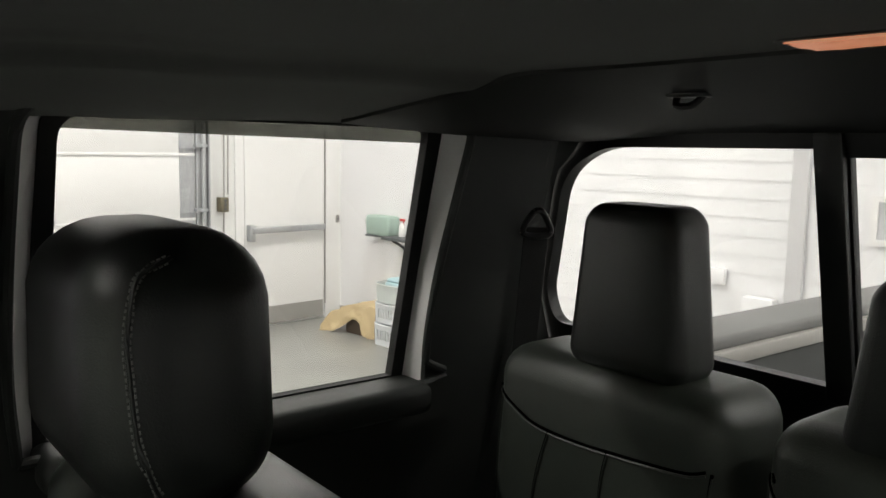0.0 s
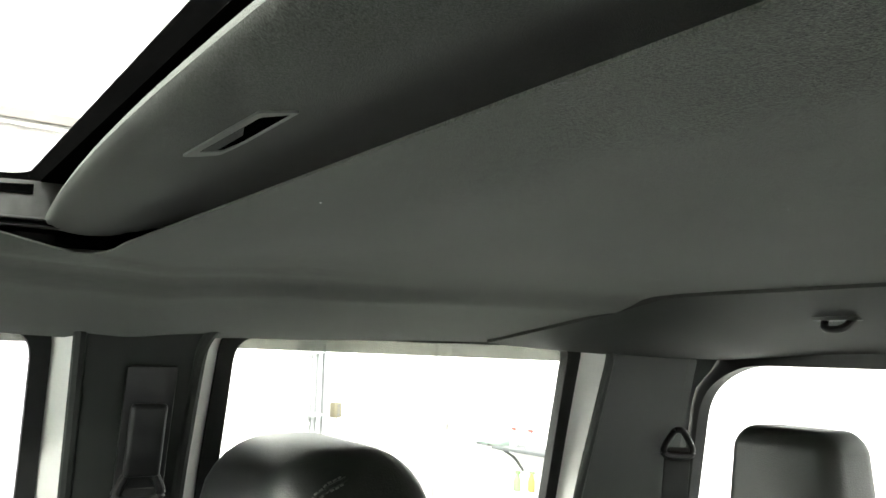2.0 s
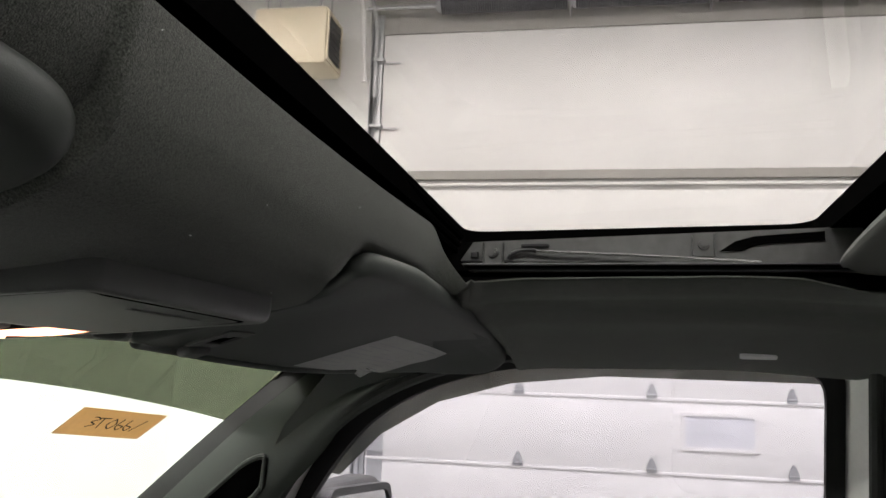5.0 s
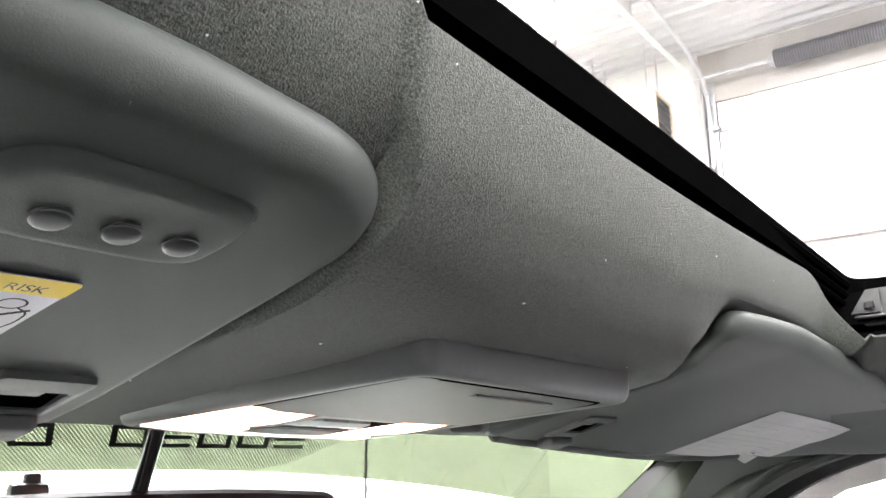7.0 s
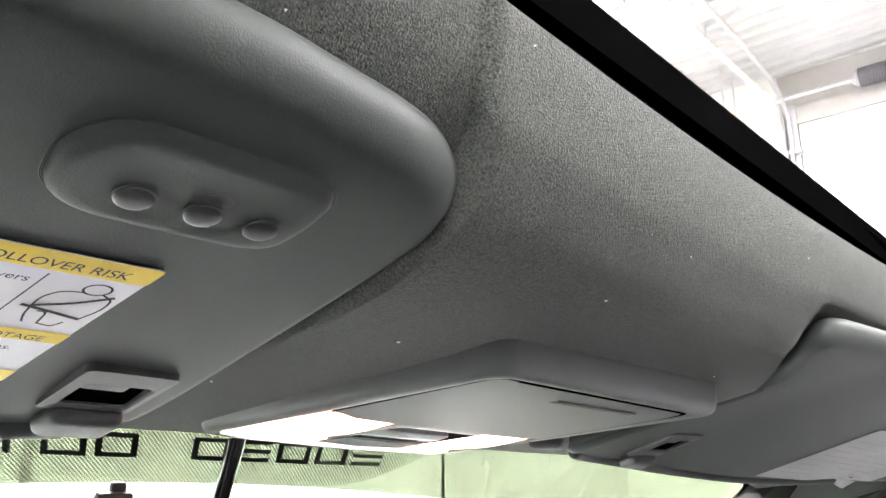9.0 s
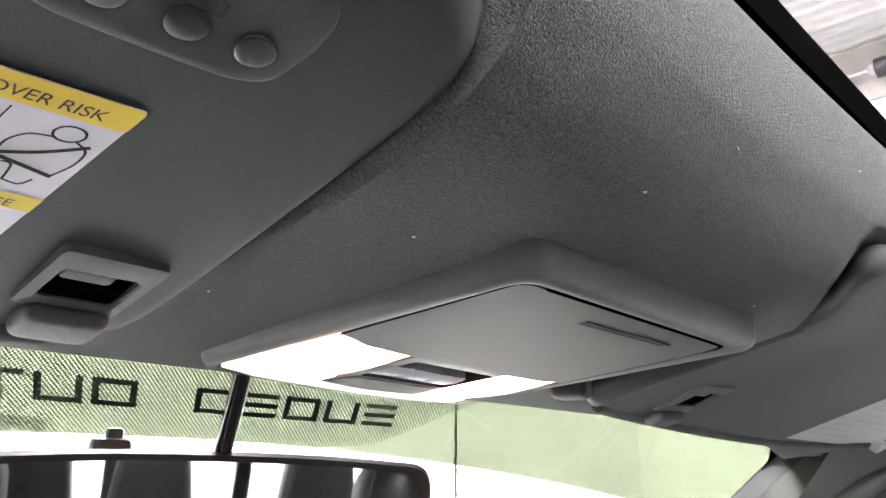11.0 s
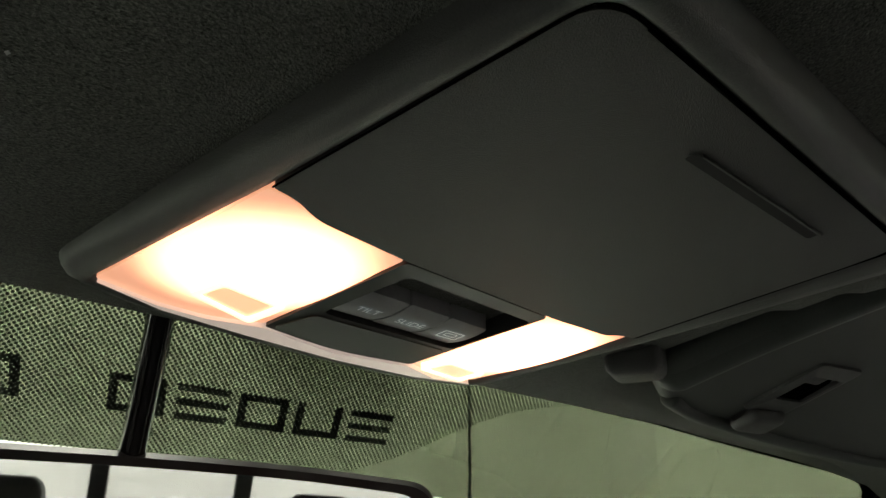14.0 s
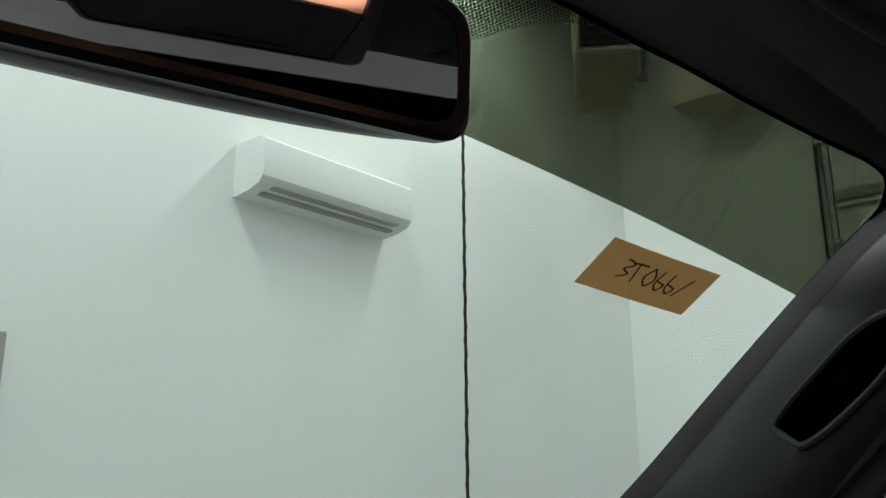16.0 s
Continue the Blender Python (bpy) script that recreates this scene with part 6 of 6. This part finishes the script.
part("air_flap", box((AC0 + 0.09, FRONT - 0.225, ACZ + 0.026), (AC1 - 0.09, FRONT - 0.165, ACZ + 0.034), 0.003, 1), GREYPAINT, split, "grey air flap")
part("air_outlet", box((AC0 + 0.07, FRONT - 0.15, ACZ + 0.006), (AC1 - 0.07, FRONT - 0.10, ACZ + 0.02), 0.003, 1), GREYPAINT, split)
plate = g_thing("wall_panel", "white wall panel with a raised edge", "wall panel")
part("panel", box((0.97, FRONT - 0.02, 1.57), (1.42, FRONT, 2.01), 0.006, 2), DOORPAINT, plate)
part("panel_rim", slab(rect(0.95, 1.55, 1.44, 2.03), [rect(0.99, 1.59, 1.40, 1.99)], lambda a, c: (a, FRONT - 0.028, c), lambda a, c: (0, 0.028, 0)), GREYPAINT, plate)
conduit2 = g_thing("ceiling_pipe", "white pipe under the ribbed roof deck", "pipe")
part("pipe_run", tube([(2.5, 3.9, 5.12), (4.4, 3.9, 5.1), (6.3, 3.86, 5.1), (6.45, 3.8, 5.04), (6.5, 3.78, 4.6), (6.5, 3.76, 4.3)], 0.022, 8), DOORPAINT, conduit2)
for u in (3.0, 4.2, 5.4):
    part("pipe_strap", box((u - 0.015, 3.87, 5.07), (u + 0.015, 3.93, 5.25), 0.003, 1), GALVANISED, conduit2)
# back corner: drawers, shelf, dispenser, kraft paper
def storage_basket(u, v, z, hgt, body, label, slots):
    """An open plastic basket: tapered slotted walls, a floor and a rolled rim."""
    ob = g_thing("storage_basket", label, "basket", "stacked baskets", m=Matrix.Translation((u, v, z)))
    w, d = 0.36, 0.33
    for name, far, turn, length in (("front_wall", d, 0, w), ("back_wall", 0.0, 0, w), ("side_wall", w, 1, d), ("side_wall", 0.0, 1, d)):
        holes = []
        for k in range(int(length / 0.035) - 1):
            if slots:
                holes.append(rect(0.03 + k * 0.035, hgt * 0.25, 0.045 + k * 0.035, hgt * 0.72))
        at = (lambda a, c, far=far: (a, far + (0.012 if far else -0.012) * (c / hgt - 1), c)) if not turn else (lambda a, c, far=far: (far + (0.012 if far else -0.012) * (c / hgt - 1), a, c))
        part(name, slab(rect(0.002, 0.0, length - 0.002, hgt - 0.004), holes, at, lambda a, c, turn=turn: (0.003, 0, 0) if turn else (0, 0.003, 0)), body, ob, smooth=False)
    part("basket_floor", box((0.01, 0.01, 0.0), (w - 0.01, d - 0.01, 0.006)), body, ob)
    part("rim", tube([(0, 0, hgt), (w, 0, hgt), (w, d, hgt), (0, d, hgt), (0, 0, hgt)], 0.008, 6), body, ob)
    return ob


storage_basket(5.005, -3.44, 0.0, 0.20, BASKETWHITE, "white slotted plastic basket on the floor", True)
storage_basket(5.000, -3.44, 0.205, 0.18, BASKETWHITE, "white slotted plastic basket in a stack", True)
tub = storage_basket(4.985, -3.44, 0.39, 0.17, CLEARPLASTIC, "milky plastic tub of yellowish things on baskets", False)
part("contents", box((0.03, 0.03, 0.01), (0.33, 0.30, 0.13), 0.03, 3), STRAW, tub, "yellowish contents")
cloth = g_thing("folded_cloth", "pale blue folded cloth on the tub", "cloth", m=Matrix.Translation((5.02, -3.42, 0.522)))
part("fold", box((0, 0, 0), (0.28, 0.26, 0.05), 0.022, 3), PALEBLUE, cloth)
part("fold", box((0.02, 0.01, 0.046), (0.26, 0.25, 0.085), 0.018, 3), PALEBLUE, cloth)
shelf = g_thing("wall_shelf", "dark wall shelf with brackets", "shelf")
part("board", box((4.7, REAR, 0.895), (5.66, REAR + 0.28, 0.925), 0.005, 2), DARKGREY, shelf)
for u in (4.95, 5.52):
    part("bracket", tube([(u, REAR + 0.01, 0.70), (u, REAR + 0.12, 0.82), (u, REAR + 0.25, 0.893)], 0.012, 6), DARKGREY, shelf)


def spray_bottle(m, body_mat, head_mat, label):
    ob = g_thing("spray_bottle", label, "spray bottle", "bottles on the shelf", m=m @ Matrix.Scale(0.72, 4))
    b = bmesh.new()
    rad = [(0.0, 0.04), (0.012, 0.043), (0.12, 0.043), (0.16, 0.03), (0.185, 0.014), (0.2, 0.014)]
    rings = [[b.verts.new((r * math.cos(a), r * math.sin(a), z)) for a in [2 * math.pi * k / 16 for k in range(16)]] for z, r in rad]
    for p, q in zip(rings, rings[1:]):
        for k in range(16):
            b.faces.new((p[k], p[(k + 1) % 16], q[(k + 1) % 16], q[k]))
    b.faces.new(rings[0][::-1])
    b.faces.new(rings[-1])
    part("bottle", b, body_mat, ob)
    part("spray_head", merge(box((-0.05, -0.014, 0.2), (0.03, 0.014, 0.235), 0.006, 2), box((-0.035, -0.006, 0.165), (-0.025, 0.006, 0.205), 0.002, 1)), head_mat, ob)
    return ob


spray_bottle(Matrix.Translation((5.52, REAR + 0.14, 0.926)), DOORPAINT, RED, "white spray bottle with a red head on the shelf")
spray_bottle(Matrix.Translation((5.30, REAR + 0.14, 0.926)), CLEARPLASTIC, RED, "clear spray bottle with a red head on the shelf")
spray_bottle(Matrix.Translation((5.06, -3.36, 0.607)), ORANGE, GREEN, "orange spray bottle with a green head on folded cloth")
spray_bottle(Matrix.Translation((5.14, -3.27, 0.607)), GREEN, GREEN, "green spray bottle on folded cloth")
disp = g_thing("paper_dispenser", "pale green wall dispenser", "dispenser")
part("case", box((5.70, REAR, 0.905), (6.05, REAR + 0.15, 1.10), 0.03, 3), TEAL, disp)
part("cutter", box((5.86, REAR, 0.892), (6.05, REAR + 0.155, 0.908), 0.004, 1), DARKGREY, disp)
part("roll", cyl((5.93, REAR + 0.085, 1.035), (6.065, REAR + 0.085, 1.035), 0.06, n=20), CLEARPLASTIC, disp)
random.seed(4)
carton = g_thing("carton", "dark open carton under kraft paper on the floor", "carton")
part("carton_body", box((5.58, -3.50, 0.0), (5.92, -3.22, 0.25), 0.006, 1), BROWNDARK, carton)


def drape(a, c):
    """Kraft paper: flat over the carton, hanging at the front, slumped to the floor at one end."""
    u = 5.47 + 0.66 * a
    top = lerp([(0, 0.30), (0.5, 0.285), (0.7, 0.25), (0.85, 0.2), (1, 0.06)], a)
    low = lerp([(0, 0.01), (0.12, 0.0), (0.22, 0.02), (0.28, 0.13), (0.45, 0.16), (0.62, 0.08), (0.75, 0.015), (1, 0.005)], a)
    reach = lerp([(0, -3.19), (0.5, -3.17), (0.75, -3.13), (1, -3.06)], a)
    f = max(0.0, c - 0.6) / 0.4
    v = -3.62 + (reach - 0.03 + 3.62) * min(1, c / 0.6) + 0.03 * f
    z = top + (low - top) * f ** 1.2
    crumple = 0.02 * noise.noise((a * 6, c * 5, 1)) + 0.010 * noise.noise((a * 15, c * 13, 2))
    return (u + 0.02 * noise.noise((a * 5, c * 5, 4)), v + crumple * (0.5 + f), max(0.003, z + crumple * (1 - 0.7 * f)))


paper = link("kraft_paper", grid(drape, steps(0, 1, 40), steps(0, 1, 26), thick=(0, 0, 0.002)), KRAFT)
paper.matrix_world = GARAGE
tagged(paper, "crumpled sheet of kraft paper draped over a carton", "paper")
baseboard = g_structure("baseboard", box((4.0, REAR, 0.0), (RIGHT + 0.03, REAR + 0.012, 0.10), 0.003, 1), GREYPAINT, "grey rubber baseboard", "baseboard")

# rear wall fittings
wall_window = g_thing("wall_window", "small white-framed pale window in the lap siding", "window")
part("frame", slab(rect(0.62, 1.235, 1.47, 1.53), [rect(0.66, 1.27, 1.435, 1.495)], lambda a, c: (a, REAR + 0.045, c), lambda a, c: (0, -0.05, 0)), DOORPAINT, wall_window)
part("pane", slab(rect(0.65, 1.26, 1.445, 1.505), (), lambda a, c: (a, REAR + 0.03, c), None), PANEGREY, wall_window, "pale grey pane", smooth=False)
downpipe = g_thing("corner_post", "pale grey vertical trim board on the siding", "trim board")
part("board", box((1.85, REAR + 0.01, 0), (1.955, REAR + 0.05, TOP), 0.006, 2), PALEGREY, downpipe)
meter = g_thing("wall_box", "pale grey utility box on the siding", "utility box")
part("case", box((2.0, REAR + 0.01, 0.55), (2.21, REAR + 0.10, 0.83), 0.012, 2), SIDING, meter)
pipe = g_thing("conduit", "pale conduit with a junction box on the siding", "conduit")
part("tube", tube([(2.51, REAR + 0.04, 0.1), (2.51, REAR + 0.04, 0.5), (2.51, REAR + 0.04, 0.96)], 0.014, 8), SIDING, pipe)
part("junction_box", box((2.36, REAR + 0.01, 0.88), (2.47, REAR + 0.06, 0.99), 0.008, 2), SIDING, pipe)

# lap siding boards
z = 0.1
board = None
while z < TOP - 0.05:
    if board is None:
        b = bmesh.new()
        vs = [b.verts.new((u, REAR + d, zz)) for u in (LEFT, 3.9) for d, zz in ((0.0, 0.0), (0.009, 0.0), (0.003, 0.125), (0.0, 0.125))]
        for f in ((0, 1, 2, 3), (7, 6, 5, 4), (0, 4, 5, 1), (1, 5, 6, 2), (2, 6, 7, 3)):
            b.faces.new([vs[i] for i in f])
        board = part("siding_board", b, SIDING, rear_wall, smooth=False)
        board.location.z = z
    else:
        o = new("siding_board", board.data)
        o.parent, o.location = rear_wall, (0, 0, z)
    z += 0.124

# ceiling strip lights: assumed fixtures at the added lamps
for u, v in LAMPS:
    lampo = g_thing("strip_light", "white ceiling strip light, placed by assumption", "ceiling light", "ceiling strip lights", m=Matrix.Translation((u, v, 0)))
    part("tray", box((-0.16, -1.15, 5.18), (0.16, 1.15, 5.249), 0.01, 1), DOORPAINT, lampo)
    part("led_tube", cyl((-0.06, -1.1, 5.165), (-0.06, 1.1, 5.165), 0.014, n=10), TUBE, lampo)
    part("led_tube", cyl((0.06, -1.1, 5.165), (0.06, 1.1, 5.165), 0.014, n=10), TUBE, lampo)
